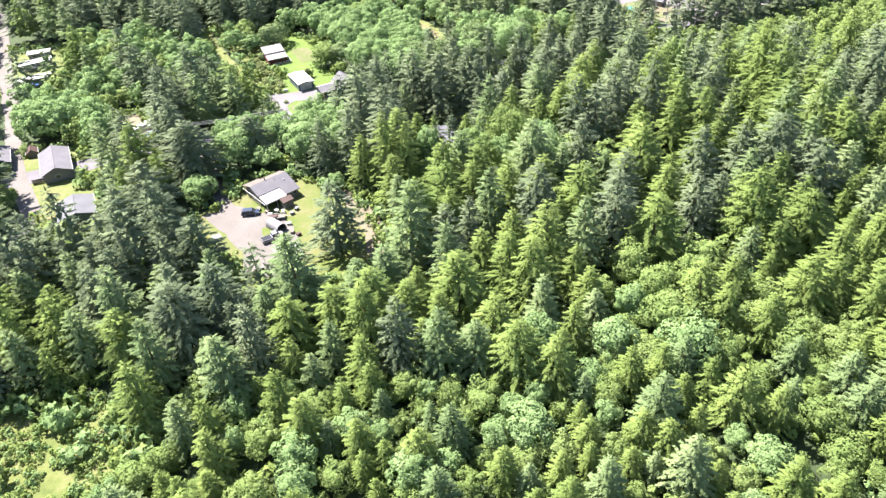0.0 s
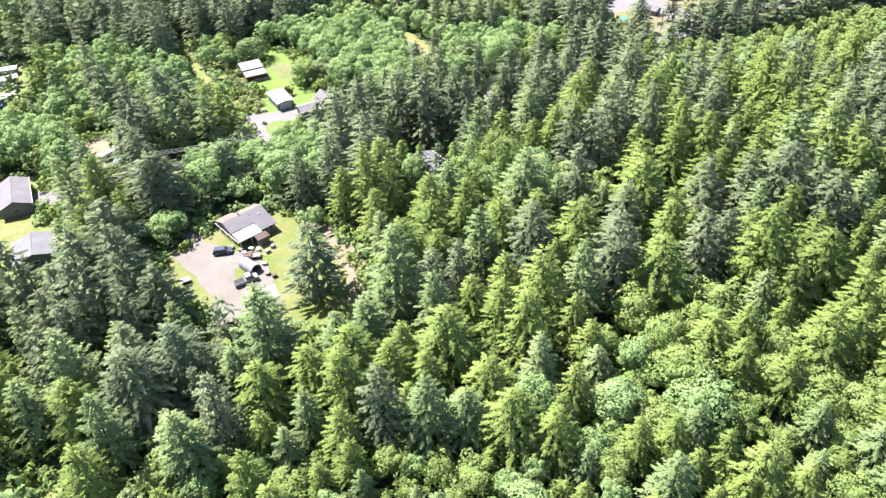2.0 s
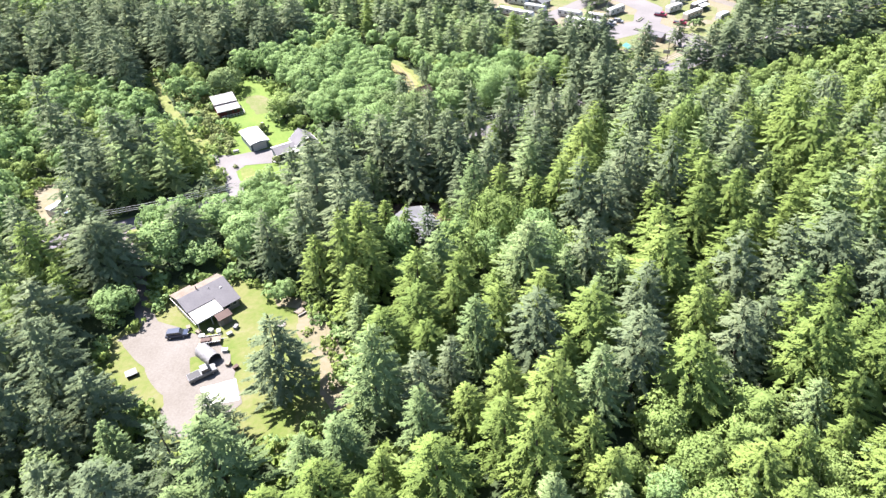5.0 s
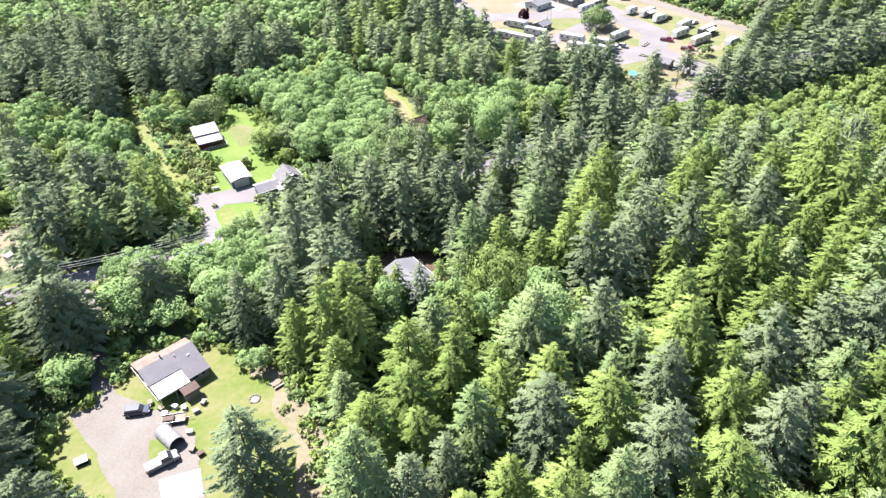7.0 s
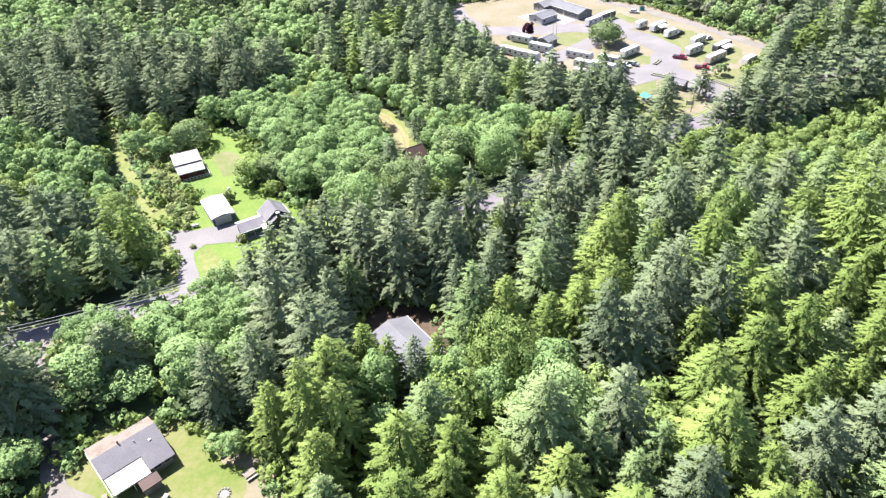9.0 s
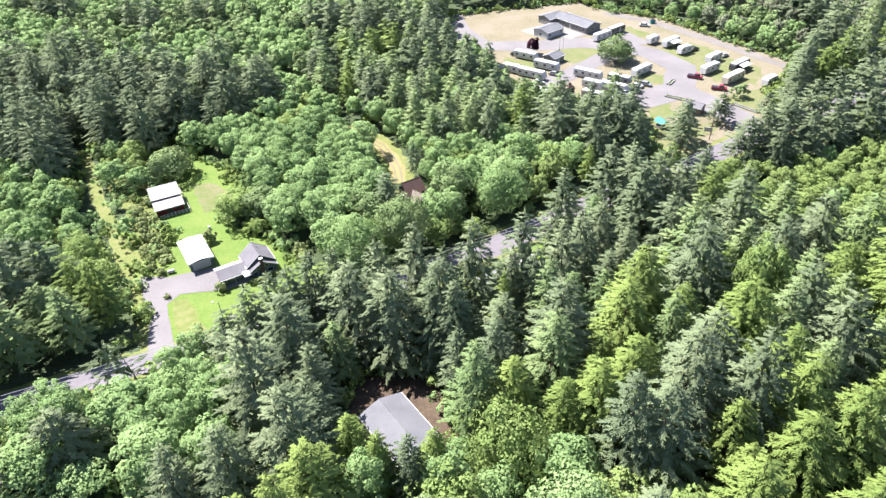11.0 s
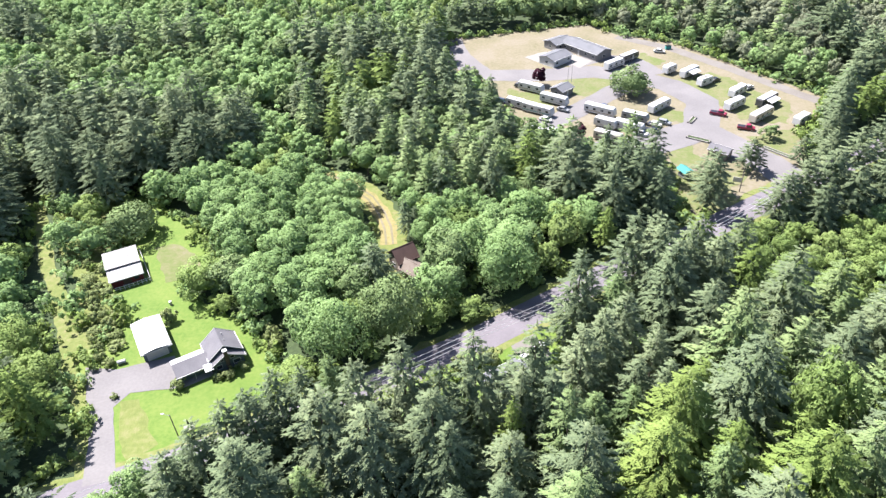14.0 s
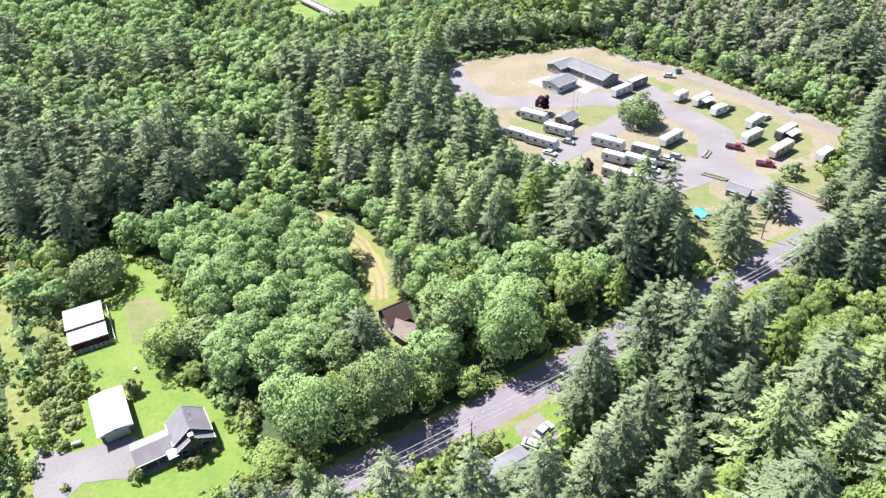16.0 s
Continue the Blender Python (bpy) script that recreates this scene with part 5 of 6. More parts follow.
# kind: height, radius, material, label, category
KINDS = {
    "spruce": dict(h=22, r=6.4, mat=M_SPRUCE, name="spruce_tree", label="tall dark grey-green spruce with drooping boughs", category="conifer"),
    "hemlock": dict(h=20, r=6.0, mat=M_HEMLOCK, name="hemlock_tree", label="bright yellow-green hemlock with feathery boughs", category="conifer"),
    "fir": dict(h=20, r=5.8, mat=M_FIR, name="fir_tree", label="mid-green pointed fir in dense woods", category="conifer"),
    "sparse": dict(h=20, r=4.4, mat=M_SPRUCE, name="spruce_tree", label="thin old spruce with bare drooping branches", category="conifer"),
    "maple": dict(h=12.5, r=4.6, mat=M_FIR, name="maple_tree", label="dense dark-green rounded broadleaf tree", category="tree"),
    "purple": dict(h=6, r=2.4, mat=M_PURPLE, name="plum_tree", label="small purple-leaved plum tree on the grass", category="tree"),
    "alder": dict(h=12.5, r=4.6, mat=M_ALDER, name="alder_tree", label="rounded leafy green alder in full leaf", category="tree"),
    "dull": dict(h=12.5, r=4.4, mat=M_DULL, name="cottonwood_tree", label="dull grey-green leafy tree on the far slope", category="tree"),
    "bush": dict(h=2.4, r=1.7, mat=M_BRAMBLE, name="garden_bush", label="low rounded green shrub on the grass", category="bush"),
    "willow": dict(h=9.5, r=4.4, mat=M_WILLOW, name="willow_tree", label="low pale yellow-green leafy tree", category="tree"),
}
SHAPES = {}


def crown(kind, h, r, rng, detail):
    """A crown of that kind and size; detail 2 near, 1 farther, 0 far away."""
    big = max(1.0, r / (6.2 if kind in ("spruce", "hemlock", "fir") else 4.8))
    if kind in ("spruce", "hemlock", "fir"):
        levels, per, k, size, base = ((24, 11, 4, 0.66, 0.14), (18, 10, 4, 0.74, 0.22), (12, 8, 2, 1.35, 0.28))[2 - detail]
        droop, power, odd = dict(spruce=(0.17, 0.60, 0.42), hemlock=(0.22, 0.54, 0.40), fir=(0.12, 0.64, 0.40))[kind]
        return conifer(h, r, int(levels * big ** 0.6), int(per * big ** 0.6), k, droop, power, rng, odd, base, size, inner=0.45)
    if kind == "bush":
        return broadleaf(h, r, 12, 44, 0.3, rng, 0.9, 0.0)
    if kind == "sparse":
        return conifer(h, r, 12, 6, 6, 0.30, 0.5, rng, 0.5, 0.2, 0.5)
    low = kind == "willow"
    clumps, leaves, size = ((34, 74, 0.42), (26, 48, 0.58), (16, 34, 0.84))[2 - detail]
    return broadleaf(h, r, int(clumps * big ** 1.7), leaves, size * (0.9 if low else 1.0), rng, 0.9, 0.05 if low else 0.1, 0.72 if detail else 0.86)


for kind in list(KINDS):
    d = KINDS[kind]
    SHAPES[kind] = []
    for v in range(5):
        rng = np.random.default_rng(100 * len(SHAPES) + v)
        f = 1.65 if v == 4 else 1.0  # the last is a broad old tree
        h, r = d["h"], d["r"] * f
        limbs = 0 if d["category"] == "conifer" else 5
        hi = crown(kind, h, r, rng, 2)
        SHAPES[kind].append((f, trunk_mesh(h, 0.3 if limbs == 0 else 0.24, limbs, rng, r), tri_mesh("crown", hi, d["mat"]), crown(kind, h, r, rng, 1), crown(kind, h, r, rng, 0)))

FAR = dict(alder=0.55, maple=0.35, spruce=0.1)  # clumps by turns, told apart in scatter()
# zones of leafy trees among the conifers: polygon, kinds with their weights, height factor
ZONES = [
    ([(17.2, 172.4), (32, 179), (48.8, 193.7), (46.9, 173.5), (38.4, 166.6), (27.2, 154), (16.6, 149)], dict(hemlock=0.9, fir=0.1), 1.0),
    ([(41.3, 144.1), (53.9, 158.1), (69.4, 175.4), (83.6, 178.2), (72, 163.4), (64, 150.8), (52, 140.5), (46, 136)], dict(hemlock=0.88, fir=0.12), 1.0),
    ([(49.3, 133.3), (63.6, 139.6), (70.7, 144.4), (78.6, 143.7), (72.2, 132.7), (58, 126), (51, 118.7), (41.7, 114)], dict(hemlock=0.9, fir=0.1), 0.95),
    ([(-7.3, 126.7), (-2.6, 139.8), (6.5, 141.6), (8.1, 125.6), (2.2, 115), (-9.8, 117.6)], dict(hemlock=0.85, fir=0.15), 0.95),
    ([(12.9, 151.5), (18, 160.5), (27.8, 156.3), (27.1, 147.4), (18.5, 135.2), (6.4, 141)], dict(alder=0.55, willow=0.45), 1.05),
    ([(34, 144), (40, 145), (42, 139.5), (37, 135)], dict(willow=1.0), 1.1),
    ([(16.7, 243.7), (33.4, 245.5), (42.5, 240.5), (28.5, 226), (14.7, 222)], dict(alder=0.6, willow=0.4), 1.0),
    ([(27.8, 102.7), (37.9, 107.5), (41.6, 96.5), (52.7, 100.9), (50.3, 91), (37.9, 73.6), (23.4, 74.4)], dict(willow=0.75, alder=0.15, hemlock=0.1), 0.95),
    ([(66, 103), (103, 138), (110, 110), (72, 80), (60, 83), (46, 93)], dict(hemlock=0.8, willow=0.12, fir=0.08), 0.72),
    ([(-96, 300), (-80.4, 314.3), (-66, 320), (-50.7, 325.7), (-45, 301), (-58.5, 286), (-65.5, 272), (-82, 276)], dict(spruce=0.92, fir=0.08), 1.0),
    ([(-21, 301), (-10.3, 329), (10.4, 335), (24, 306.5), (34.8, 283.7), (21.3, 262), (8, 268), (-3, 287)], dict(fir=0.3, spruce=0.3, maple=0.25, alder=0.15), 0.95),
    ([(-11, 138), (9, 138), (10, 156), (-11, 155)], dict(willow=0.5, alder=0.5), 0.84),
    ([(-100, 432), (-24, 402), (14, 405), (60, 440), (95, 520), (60, 575), (-100, 575)], dict(willow=0.45, alder=0.45, maple=0.1), 0.55),
    ([(-156, 205), (-134, 232), (-112, 228), (-100, 208), (-108, 190), (-132, 200)], dict(alder=0.6, willow=0.3, fir=0.1), 0.85),
    ([(4, 296), (14, 330), (22, 350), (28, 350), (33, 322), (42, 305), (60, 294), (57, 282), (36, 285), (18, 288)], dict(maple=0.45, alder=0.45, fir=0.1), 0.72),
    ([(80, 414), (88, 398), (108, 386), (128, 351), (143, 326), (158, 334), (138, 372), (116, 402), (92, 426)], dict(maple=0.45, alder=0.35, dull=0.2), 0.72),
    ([(-160, 284), (-108, 262), (-78, 286), (-60, 290), (-52, 328), (-110, 332), (-160, 324)], dict(spruce=0.92, fir=0.08), 1.08),
    ([(-64, 266), (-56, 290), (-50, 328), (-24, 308), (-12, 280), (-4, 254), (-4, 226), (-10, 210), (-28, 215), (-34, 236), (-52, 256)], dict(alder=0.94, willow=0.06), 0.92),
    ([(-4, 254), (8, 264), (28, 266), (50, 252), (48, 242), (32, 230), (14, 222), (-2, 222)], dict(alder=0.75, willow=0.25), 0.95),
    ([(-120, 243), (-104, 256), (-86, 252), (-68, 234), (-62, 214), (-70, 206), (-84, 208), (-112, 226)], dict(alder=0.55, willow=0.45), 0.85),
    ([(-134, 186), (-130, 200), (-104, 192), (-95, 175), (-106, 162), (-116, 162)], dict(alder=0.8, willow=0.2), 1.0),
    ([(-148, 262), (-140, 288), (-116, 268), (-100, 256), (-112, 234), (-124, 234)], dict(alder=0.7, willow=0.3), 0.95),
    ([(-104, 268), (-90, 282), (-76, 264), (-75, 247)], dict(willow=0.7, alder=0.3), 0.85),
    ([(68, 240), (80, 251), (92, 258), (150, 284), (190, 262), (150, 222), (118, 216), (100, 213), (86, 221), (74, 230)], dict(willow=0.92, alder=0.08), 0.6),
    ([(3, 148), (13, 164), (30, 160), (29, 140), (14, 133), (5, 140)], dict(willow=0.6, alder=0.4), 1.0),
    ([(26, 102), (52, 104), (74, 92), (66, 64), (22, 68)], dict(willow=0.42, hemlock=0.38, fir=0.2), 0.85),
    ([(-60, 72), (26, 76), (60, 62), (60, 20), (-70, 20)], dict(willow=0.38, alder=0.17, hemlock=0.35, fir=0.1), 0.8),
    ([(-62, 152), (-30, 152), (-26, 166), (-30, 186), (-50, 187), (-68, 176)], dict(alder=0.9, hemlock=0.1), 0.78),
    ([(-400, 640), (30, 640), (14, 405), (-2, 360), (-30, 335), (-60, 326), (-110, 330), (-400, 400)], FAR, 1.05),
    ([(80, 415), (300, 560), (300, 330), (150, 330), (112, 388)], dict(dull=0.62, spruce=0.18, fir=0.2), 0.9),
]
LOW = [[(-8, 201), (0, 206), (26, 219), (32, 222), (33, 208), (22, 198), (6, 195.5), (-6, 194)], [(-100, 128), (-84, 142), (-77, 127), (-80, 113), (-100, 112)], [(-101, 181), (-90, 175), (-85, 184), (-77, 176), (-84, 165), (-98, 169)], [(-51.5, 188), (-57, 204), (-64, 219), (-69, 219), (-64.5, 206), (-57.5, 188)]]
DEFAULT = dict(spruce=0.42, fir=0.33, hemlock=0.25)
BRIGHT = [(18, 172), (70, 190), (120, 190), (110, 90), (60, 50), (-40, 50), (-30, 90), (-14, 130), (-4, 160)]


def pick(mix):
    u, total = RNG.uniform(), sum(mix.values())
    for kind, w in mix.items():
        u -= w / total
        if u <= 0:
            return kind
    return kind


WIDE = [YARD_2, STRIP_2, OPEN[13], OPEN[-1]]
BOUNDS = [(min(p[0] for p in poly) - 5, max(p[0] for p in poly) + 5, min(p[1] for p in poly) - 5, max(p[1] for p in poly) + 5) for poly in OPEN]
trees = []
placed = {}


def clear(x, y, gap):
    cx, cy = int(x // 9), int(y // 9)
    for i in (-1, 0, 1):
        for j in (-1, 0, 1):
            for px, py, pg in placed.get((cx + i, cy + j), ()):
                if math.hypot(px - x, py - y) < 0.5 * (gap + pg):
                    return False
    return True


def put(x, y, gap):
    placed.setdefault((int(x // 9), int(y // 9)), []).append((x, y, gap))


def grove(kind, some):
    for x, y, h, r in some:
        if not clear(x, y, 0.7):
            continue
        d = KINDS[kind]
        wide = 1.3 if d["category"] == "conifer" else 1.0  # r is the upper crown's
        put(x, y, min(8.8, 1.7 * r))
        trees.append((kind, x, y, wide * r / d["r"], h / d["h"]))


# trees that stand out: x, y, height, crown radius
grove("maple", [(-1.8, 220.8, 14, 6.4), (10.9, 239.3, 14, 5.6), (110.4, 298.8, 5, 2.8), (-38.8, 240.8, 8.5, 4.6), (-70.2, 265.9, 8, 7.0), (79.0, 335.5, 8.5, 7.2)])
grove("alder", [(-12.0, 218.3, 13, 6.6), (-18.5, 222.0, 11, 4.6), (29.4, 254.4, 13, 5.4), (-76.1, 258.2, 7, 4.8), (-66.3, 281.5, 10, 5.4), (22.4, 235.1, 14, 6.6)])
grove("willow", [(38.1, 85.4, 10.0, 5.4), (38.4, 93.9, 10.2, 4.4), (46.0, 96.8, 10.3, 4.2), (35.0, 100.2, 10.4, 4.4), (14.6, 227.7, 5, 4.0), (38.1, 247.8, 13, 5.2), (-45.0, 240.4, 8, 5.4), (-38.4, 232.9, 4, 2.2), (-19.6, 211.4, 5, 4.0)])
grove("spruce", [(-5.2, 235.6, 15, 4.8), (43.2, 262.7, 21, 6.4), (50.0, 264.4, 20, 5.6), (59.3, 261.2, 21, 5.8), (62.8, 257.2, 18, 4.4), (80.4, 270.3, 14, 4.8), (96.6, 281.0, 10.5, 4.0), (93.1, 255.2, 15, 5.8), (106.3, 259.9, 18, 6.6), (1.5, 257.3, 12, 2.4), (53.7, 231.5, 22, 5.4)])
grove("hemlock", [(48.0, 247.0, 14, 2.6)])
grove("spruce", [(21, 409, 15, 4.6), (28, 411, 17, 5.0), (35, 412, 16, 4.8), (31, 419, 17, 5.0), (40, 421, 16, 5.0)])
grove("maple", [(43, 413, 13, 5.0), (50, 414, 14, 5.2), (57, 416, 13, 5.0), (64, 417, 13, 5.0), (71, 418, 12, 4.8), (47, 421, 13, 5.0), (55, 424, 13, 5.2), (63, 425, 13, 5.0), (24, 417, 12, 5.0)])
grove("spruce", [(-48.2, 85.4, 18.0, 7.1), (-52.5, 109.5, 15.5, 5.4), (-33.5, 106.5, 12.7, 3.6), (50.7, 112.8, 18.9, 4.5), (-24.5, 116.0, 19.0, 5.6), (18.7, 118.2, 20.1, 5.6), (-71.7, 119.5, 18.1, 5.5), (38.3, 124.6, 19.3, 4.6), (41.0, 126.1, 20.3, 5.9), (56.2, 128.6, 21.4, 5.1), (60.6, 129.1, 21.4, 5.2), (72.8, 131.1, 22.4, 7.4), (-70.1, 131.7, 17.4, 6.5), (66.5, 132.3, 20.4, 4.5), (-66.1, 149.7, 17.5, 9.0), (-24.4, 150.7, 20.5, 4.4), (37.1, 151.5, 22.5, 6.0), (32.3, 151.7, 24.5, 5.1), (41.0, 152.3, 23.5, 5.8)])
grove("spruce", [(-15.5, 154.4, 23.5, 5.9), (-52.8, 159.5, 13.5, 6.1), (49.0, 166.9, 21.8, 5.9), (71.6, 168.5, 22.0, 5.8), (26.0, 174.8, 23.9, 5.7), (26.9, 174.9, 23.9, 5.6), (-19.4, 176.0, 23.1, 6.3), (70.1, 178.0, 22.4, 5.1), (8.8, 178.2, 22.5, 4.2), (-20.0, 180.4, 21.9, 4.7), (-2.5, 181.3, 23.0, 6.3), (6.7, 182.0, 24.2, 6.8), (5.6, 183.5, 23.5, 4.8), (-9.5, 184.4, 23.6, 6.4), (-5.8, 185.8, 25.9, 5.7), (24.8, 186.6, 24.1, 4.1), (54.6, 187.7, 26.3, 7.3), (19.2, 188.1, 23.3, 3.8), (7.9, 189.6, 23.6, 3.8), (-12.6, 190.5, 23.8, 3.9)])
grove("spruce", [(-86.2, 194.2, 16.5, 6.9), (-75.5, 206.5, 20.0, 6.5), (-82.4, 208.2, 20.0, 6.5), (73.6, 213.2, 25.0, 5.8), (34.2, 216.4, 25.0, 5.1), (53.2, 217.4, 25.0, 5.8), (34.6, 218.1, 25.0, 5.8), (53.0, 225.5, 25.0, 5.7), (47.9, 228.4, 24.0, 5.4), (78.3, 261.9, 18.0, 4.8), (55.6, 265.4, 20.0, 7.5), (64.3, 267.9, 18.0, 5.8), (43.0, 271.6, 20.0, 9.7)])
grove("spruce", [(79.8, 273.6, 16.0, 7.0), (35.0, 286.6, 16.0, 4.2), (-85.7, 291.0, 18.0, 7.1), (-73.7, 295.0, 20.0, 9.4), (-56.9, 296.3, 20.0, 8.0), (-49.3, 307.0, 20.0, 7.6), (28.0, 319.4, 17.0, 4.1), (20.6, 326.1, 18.0, 5.0), (10.9, 342.9, 18.0, 7.1), (159.2, 365.2, 20.0, 11.6)])
grove("spruce", [(112, 283, 9, 3.0), (116.5, 278, 14, 4.6), (121, 288, 15, 4.6), (127, 296, 16, 4.8), (132, 304, 16, 5.0), (139, 313, 17, 5.2), (146, 322, 18, 5.4), (93, 255, 15, 4.6), (100, 259, 17, 5.0), (101, 251, 14, 4.8), (107, 263, 19, 5.4), (110, 255, 16, 5.2), (116, 267, 20, 5.6), (120, 259, 17, 5.4), (126, 272, 21, 5.8), (131, 263, 18, 5.6), (136, 277, 22, 6.0), (143, 270, 20, 5.8), (147, 284, 22, 6.0), (155, 276, 21, 6.0), (159, 290, 22, 6.0), (168, 282, 21, 6.0)])
grove("spruce", [(-4, 189.5, 26, 4.8), (2.6, 190.9, 28, 5.0), (8.4, 189, 27, 4.6), (13.7, 189.9, 28.5, 5.2), (18.2, 187.5, 27, 4.6), (22.3, 190.7, 29.5, 5.2), (19, 198.5, 15, 3.6), (25.5, 201.5, 13, 3.4), (31, 196, 24, 4.8), (36, 202, 22, 5.0), (41, 209, 21, 5.0)])
grove("hemlock", [(27, 185, 26, 4.4)])
grove("bush", [(12, 212.5, 2.6, 2.0), (15, 214, 2.4, 1.8), (18, 213.2, 3.0, 2.1), (8, 206, 2.4, 2.0), (14, 207.5, 2.2, 1.8)])
grove("spruce", [(-31, 178.5, 18, 4.4), (-27.3, 182.5, 21, 4.6), (-24, 185.5, 21.5, 4.6), (-20.3, 188, 22, 4.8), (-16.6, 191, 22.5, 4.8), (54, 230.6, 22, 5), (58, 226, 22.5, 5), (62, 231, 21, 4.8), (63.5, 224, 22, 5)])
grove("spruce", [(3.6, 258.5, 9, 2.2)])
grove("alder", [(2.5, 265, 9, 3.4), (0.2, 273.5, 9.5, 3.6), (-4, 282, 10, 4.0), (-10, 290, 10, 4.2), (5.5, 253, 8, 3.0), (-18, 297, 10, 4.2)])
grove("hemlock", [(-8.1, 156.5, 14, 3.2), (-3.4, 152.0, 15.4, 2.8), (4.6, 152.3, 15.4, 2.8)])
grove("spruce", [(1.0, 151.0, 16.0, 3.2)])
grove("alder", [(-5, 149.5, 13.4, 3.8), (-1.8, 149.0, 13.4, 3.6), (5.4, 149.0, 13.0, 3.6)])
grove("bush", [(-42.7, 211.0, 2.2, 1.5), (-35.8, 213.2, 1.6, 1.2), (-33.4, 213.4, 1.7, 1.3), (-31.2, 215.8, 1.5, 1.2), (-50.0, 230.5, 3.4, 1.7), (-54.6, 209.4, 1.0, 0.8), (-25.5, 221, 2.8, 1.8), (-26.5, 224, 3.2, 2.0)])
SHRUBS = [(-60.5, 217.5), (-57.5, 218), (-58, 226), (-62.5, 236), (-70, 246), (-72, 258), (-79, 255), (-71, 238), (-64.5, 225)]
for _ in range(520):
    x, y = RNG.uniform(-79, -55), RNG.uniform(216, 263)
    if inside(SHRUBS, x, y) and clear(x, y, 2.5):
        grove("bush", [(x, y, RNG.uniform(1.2, 2.6), RNG.uniform(1.1, 1.9))])
grove("sparse", [(-37.3, 98.5, 16.3, 6.0), (-51.5, 177.2, 13.3, 5.0)])
grove("alder", [(27.0, 80.0, 10.0, 4.0), (14.1, 81.8, 10.0, 3.7), (-62.2, 139.9, 7.5, 4.5), (-28.5, 141.2, 5.5, 2.3), (23.9, 149.7, 13.5, 4.8), (-37.6, 154.6, 12.5, 5.5), (-49.6, 155.5, 6.5, 4.4), (-56.7, 155.9, 11.5, 5.3), (-47.0, 167.1, 9.9, 5.5), (-19.5, 219.4, 11.0, 5.8), (-48.9, 229.9, 4.0, 2.2), (11.8, 242.0, 13.0, 6.4), (37.2, 248.8, 14.0, 6.4), (29.3, 259.1, 13.0, 6.5), (-83.4, 260.6, 9.0, 5.0)])
grove("alder", [(-70.4, 266.7, 10.0, 8.1)])
grove("fir", [(15.8, 86.5, 15.0, 3.3), (-18.0, 97.7, 12.3, 3.5), (-12.5, 98.6, 14.3, 4.4), (26.2, 105.1, 19.6, 4.2), (17.0, 113.8, 17.9, 5.2), (8.8, 118.6, 19.1, 4.2), (3.1, 139.5, 17.5, 4.8), (24.5, 169.4, 21.1, 5.3), (64.4, 174.0, 21.7, 4.5), (26.2, 181.9, 23.1, 4.3), (14.3, 190.7, 22.8, 3.6), (-71.0, 194.9, 15.6, 7.0)])
grove("hemlock", [(7.2, 83.5, 14.0, 4.3), (-28.7, 84.7, 14.0, 4.7), (-21.2, 87.0, 14.1, 4.4), (1.1, 92.1, 17.2, 5.5), (18.7, 103.1, 19.5, 5.1), (63.9, 107.1, 18.6, 3.0), (71.3, 107.4, 16.7, 5.5), (40.7, 107.6, 17.7, 6.2), (60.2, 108.9, 22.7, 5.2), (-6.7, 118.6, 17.1, 5.2), (-6.5, 119.8, 15.1, 4.1), (46.0, 119.9, 17.1, 4.4), (-1.1, 124.3, 17.2, 5.0), (53.4, 129.5, 17.4, 4.8), (-1.5, 133.6, 18.5, 4.9), (-10.1, 139.1, 19.5, 3.9), (-13.2, 139.3, 22.5, 5.3), (-15.0, 140.6, 22.5, 4.0), (45.9, 141.5, 19.5, 5.3), (56.0, 147.7, 19.5, 5.3)])
grove("hemlock", [(38.4, 176.8, 21.2, 5.8), (17.8, 184.4, 20.6, 2.5)])
grove("willow", [(6.7, 145.6, 11.5, 5.2), (16.2, 154.1, 13.5, 6.9), (65.7, 186.7, 21.1, 5.1), (-57.8, 219.1, 4.0, 3.0), (-58.9, 227.6, 5.0, 4.2), (16.3, 227.7, 7.0, 4.2), (-63.3, 238.3, 5.0, 3.4), (-73.6, 256.3, 7.0, 5.6)])
grove("maple", [(1.1, 224.4, 14.0, 6.2), (-9.0, 232.5, 12.0, 4.6)])
grove("purple", [(54.6, 305.5, 5.0, 1.4), (48.5, 347.8, 6.0, 2.3)])


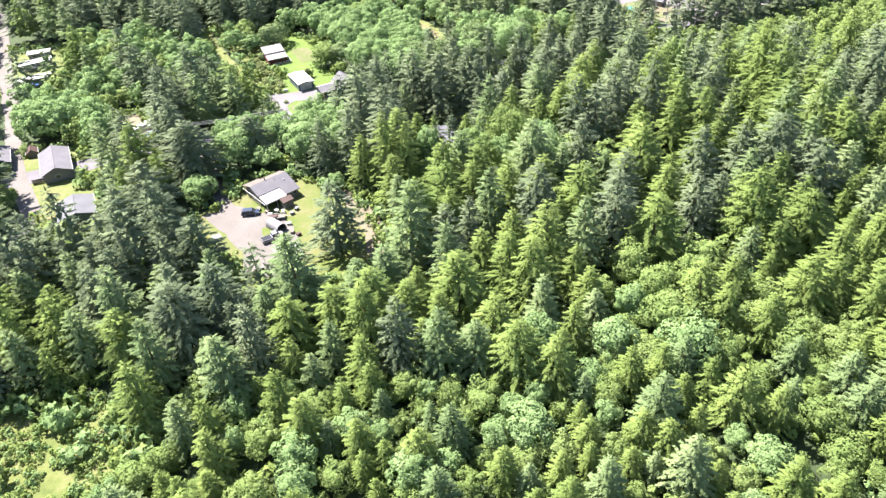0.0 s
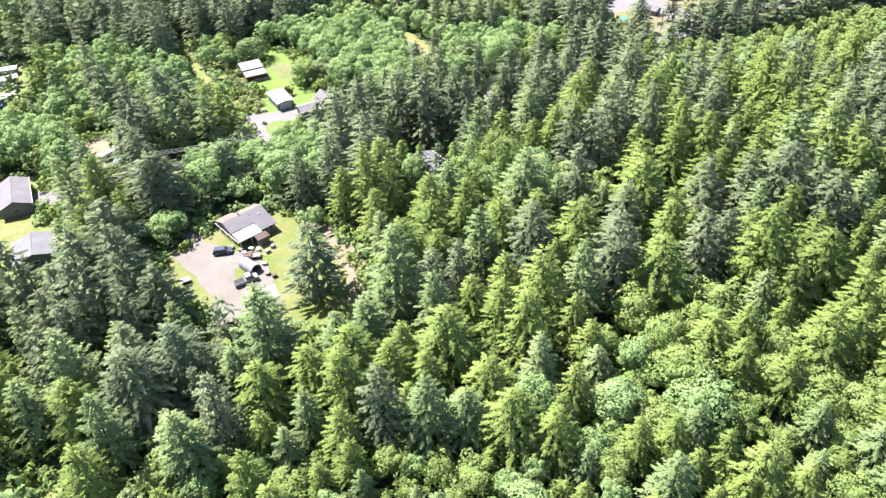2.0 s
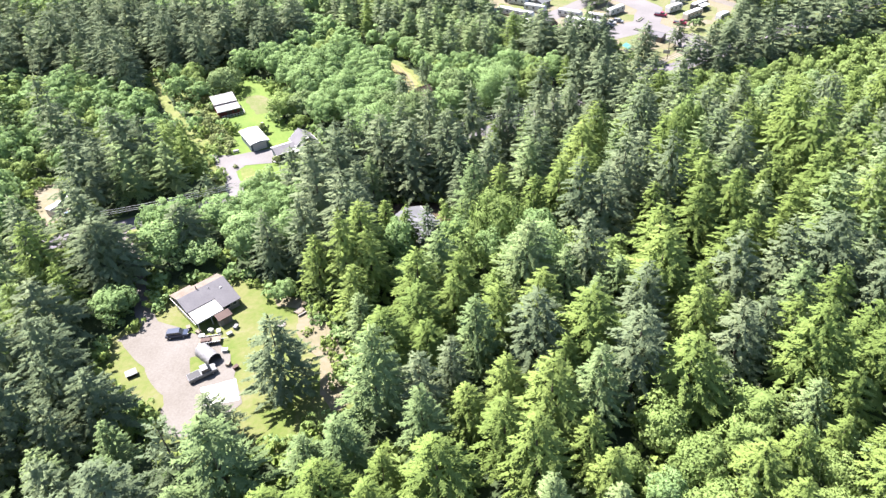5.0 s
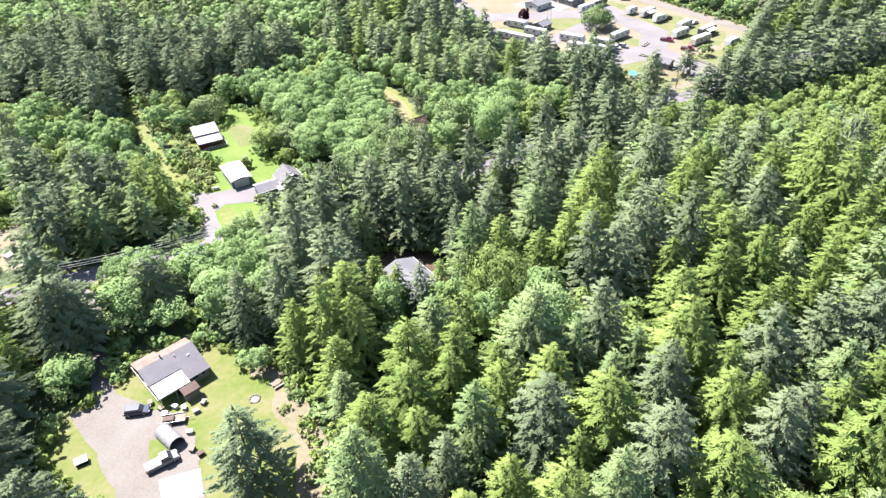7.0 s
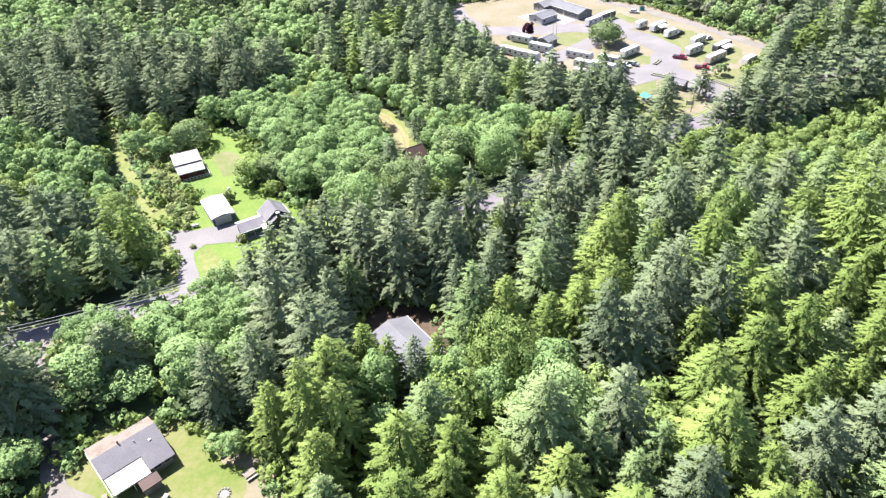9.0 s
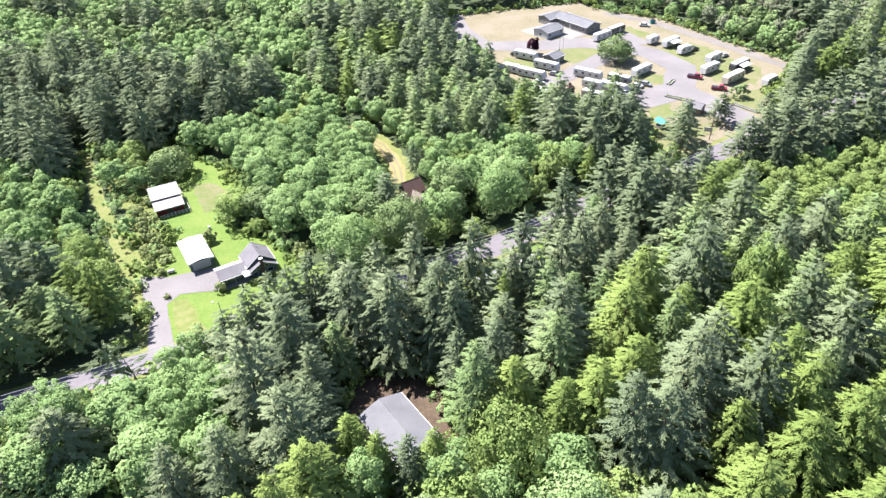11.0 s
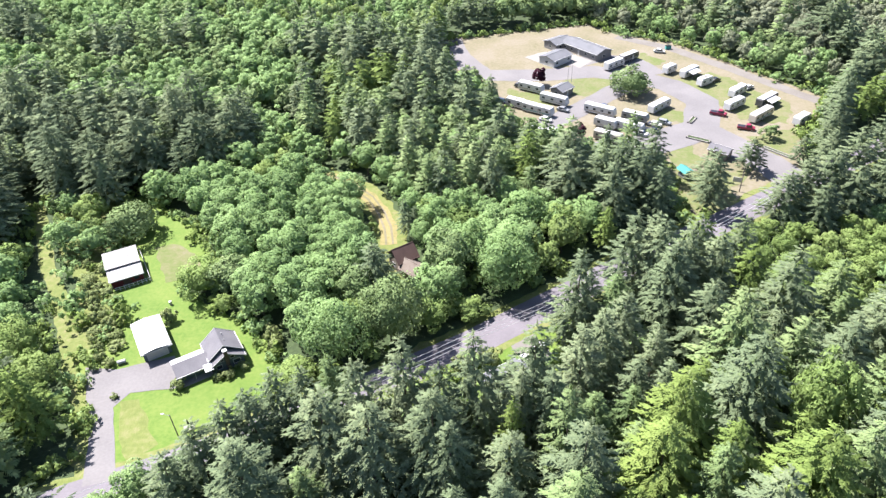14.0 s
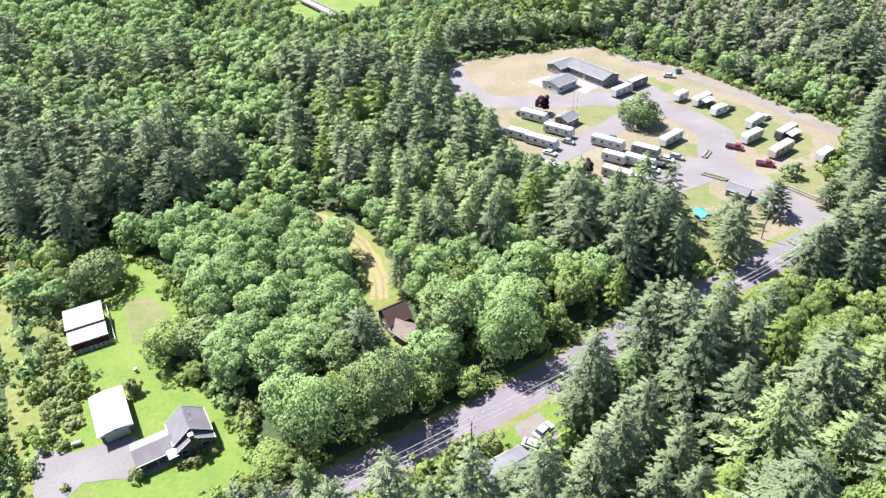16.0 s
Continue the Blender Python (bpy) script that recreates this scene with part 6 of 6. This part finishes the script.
def scatter():
    for _ in range(60000):
        y = RNG.uniform(34, 535)
        x = RNG.uniform(max(-58 - 0.52 * y, -235), min(48 + 0.53 * y, 238))
        gap = 6.1 + 0.7 * smooth(200, 420, y) - 1.6 * (1 - smooth(70, 105, y))
        if any(b[0] < x < b[1] and b[2] < y < b[3] and (inside(p, x, y) or edge_distance(p, x, y) < (3.6 if p in WIDE else 3.0)) for p, b in zip(OPEN, BOUNDS)):
            continue
        if any(inside(p, x, y) for p in LOW):
            continue
        mix, hf = DEFAULT, 1.0
        for poly, m, f in ZONES:
            if inside(poly, x, y):
                mix, hf = m, f
                gap *= 0.74 if m.get("alder", 0) > 0.7 and y < 330 else 0.7 if "maple" in m else 0.62 if m.get("willow", 0) > 0.85 else 0.84 if y < 330 else 0.6 if f < 0.6 else 0.9
                if m is FAR:
                    n = noise.noise((x * 0.022, y * 0.022, 11.0))
                    mix = dict(alder=0.86, maple=0.14) if n > 0.02 else dict(maple=0.62, alder=0.38) if n > -0.2 else dict(spruce=0.75, fir=0.25)
                    gap *= 1.28
                break
        else:
            n = noise.noise((x * 0.04, y * 0.04, 5.0)) + (0.22 if inside(BRIGHT, x, y) else -0.05)
            mix = dict(hemlock=0.8, fir=0.2) if n > 0.16 else dict(spruce=0.85, fir=0.15) if n < -0.1 else dict(fir=0.5, spruce=0.25, hemlock=0.25)
        even = (gap < 4.7 or mix is not DEFAULT and y > 330) and y > 110
        vary = RNG.uniform(0.84, 1.04) if even else 0.62 + 0.62 * RNG.uniform() ** 1.2
        gap *= 0.35 + 0.75 * vary
        if not clear(x, y, gap):
            continue
        put(x, y, gap)
        size = hf * vary * (0.74 + 0.26 * smooth(70, 125, y + 0.2 * abs(x)))
        trees.append((pick(mix), x, y, size * RNG.uniform(0.95, 1.25), size ** 0.8 * RNG.uniform(0.86, 1.04) * (1 + 0.12 * smooth(130, 160, y) * (1 - smooth(200, 230, y)))))


scatter()
for _ in range(3000):  # the woods under the start of the flight
    x, y = RNG.uniform(-75, 70), RNG.uniform(-14, 34)
    if clear(x, y, 6.4):
        put(x, y, 6.4)
        trees.append((pick(DEFAULT), x, y, 0.8, RNG.uniform(0.55, 0.75)))


def plant():
    near = {"conifer": 0, "tree": 0, "bush": 0}
    far = {k: [] for k in KINDS}
    order = sorted(trees, key=lambda t: math.hypot(t[1] - 5, max(0, t[2] - 215, 60 - t[2])) + 0.12 * t[2])
    first = {}
    for kind, x, y, fr, fh in order:
        d = KINDS[kind]
        v = 4 if fr > 1.35 else int(RNG.integers(4))
        f, trunk, crown_mesh, mid, low = SHAPES[kind][v]
        m = Matrix.Translation((x, y, ground(x, y))) @ pose(0, 0, 0, RNG.uniform(-2, 2), RNG.uniform(-2, 2), RNG.uniform(0, 360)) @ Matrix.Diagonal((fr / f, fr / f, fh, 1))
        if near[d["category"]] < 300:
            near[d["category"]] += 1
            if (kind, v) not in first:
                t = thing(d["name"], m, d["label"], d["category"], "trees of the woods")
                for nm, me in (("trunk", trunk), ("crown", crown_mesh)):
                    o = new(nm, me)
                    o.parent = t
                first[kind, v] = t
            else:
                o = copy_thing(first[kind, v], Matrix())
                o.matrix_basis = m
        else:
            far[kind].append((mid if 50 < y < 290 and abs(x) < 130 or v == 4 else low, m))
    for kind, some in far.items():
        if not some:
            continue
        blocks = []
        for shape, m in some:
            blocks.append(moved(shape, m))
        ob = new("woods_" + KINDS[kind]["name"].split("_")[0], tri_mesh("woods", np.concatenate(blocks), KINDS[kind]["mat"]))
        tagged(ob, "dense woods of " + KINDS[kind]["label"].split(" in ")[0], "woods", kind="stuff")


plant()


def undergrowth():
    """Low bushes on the forest floor, and along the rims of the clearings."""
    spots = []
    for _ in range(650):
        x, y = RNG.uniform(-95, 100), RNG.uniform(42, 135)
        spots.append((x, y, RNG.uniform(0.8, 1.9), 0 if y < 85 and x < -50 else 2))
    for poly in [YARD_1, YARD_2] + OPEN[3:12]:
        for i in range(len(poly)):
            a, b = Vector(poly[i - 1]), Vector(poly[i])
            n = int((b - a).length / 1.9)
            for k in range(n):
                p = a.lerp(b, (k + RNG.uniform()) / max(1, n))
                spots.append((p.x + RNG.normal() * 1.1, p.y + RNG.normal() * 1.1, RNG.uniform(0.5, 1.5), 0))
    for _ in range(2000):  # gaps between the crowns
        x, y = RNG.uniform(-105, 75), RNG.uniform(130, 300)
        if clear(x, y, 2.2):
            spots.append((x, y, RNG.uniform(0.8, 1.7), 1))
    for _ in range(760):  # ferns and brambles of the weedy clearing
        x, y = RNG.uniform(-84, -44), RNG.uniform(44, 78)
        if noise.noise((x * 0.12, y * 0.12, 3.0)) > -0.3:
            spots.append((x, y, RNG.uniform(0.25, 0.65), 0))
    shapes = [broadleaf(2.4, 1.7, 6, 14, 0.48, np.random.default_rng(900 + i), 0.9, 0.0) for i in range(5)]
    roads = [strip(ROAD, 8.6), DRIVE_2, strip(DRIVE_1, 4.0), strip(TRAIL, 3.2), strip(LANE, 5.0), GRAVEL_1]
    blocks = {M_ALDER: [], M_WILLOW: [], M_HEMLOCK: []}
    mats = list(blocks)
    for x, y, s, margin in spots:
        if any(inside(p, x, y) for p in roads) or (margin and any(b[0] < x < b[1] and b[2] < y < b[3] and inside(p, x, y) for p, b in zip(OPEN, BOUNDS))):
            continue
        if math.hypot(x + 45, y - 140) < 8.5 or math.hypot(x + 51, y - 224) < 7 or math.hypot(x + 36, y - 216) < 8 or math.hypot(x + 65, y - 247) < 6.5:
            continue
        m = Matrix.Translation((x, y, ground(x, y) - 0.1)) @ pose(0, 0, 0, 0, 0, RNG.uniform(0, 360)) @ Matrix.Scale(s, 4)
        blocks[mats[int(RNG.integers(3))]].append(moved(shapes[int(RNG.integers(5))], m))
    for mat, some in blocks.items():
        ob = new("undergrowth", tri_mesh("undergrowth", np.concatenate(some), mat))
        tagged(ob, "low green bushes along clearings and forest floor", "bushes", kind="stuff")


undergrowth()
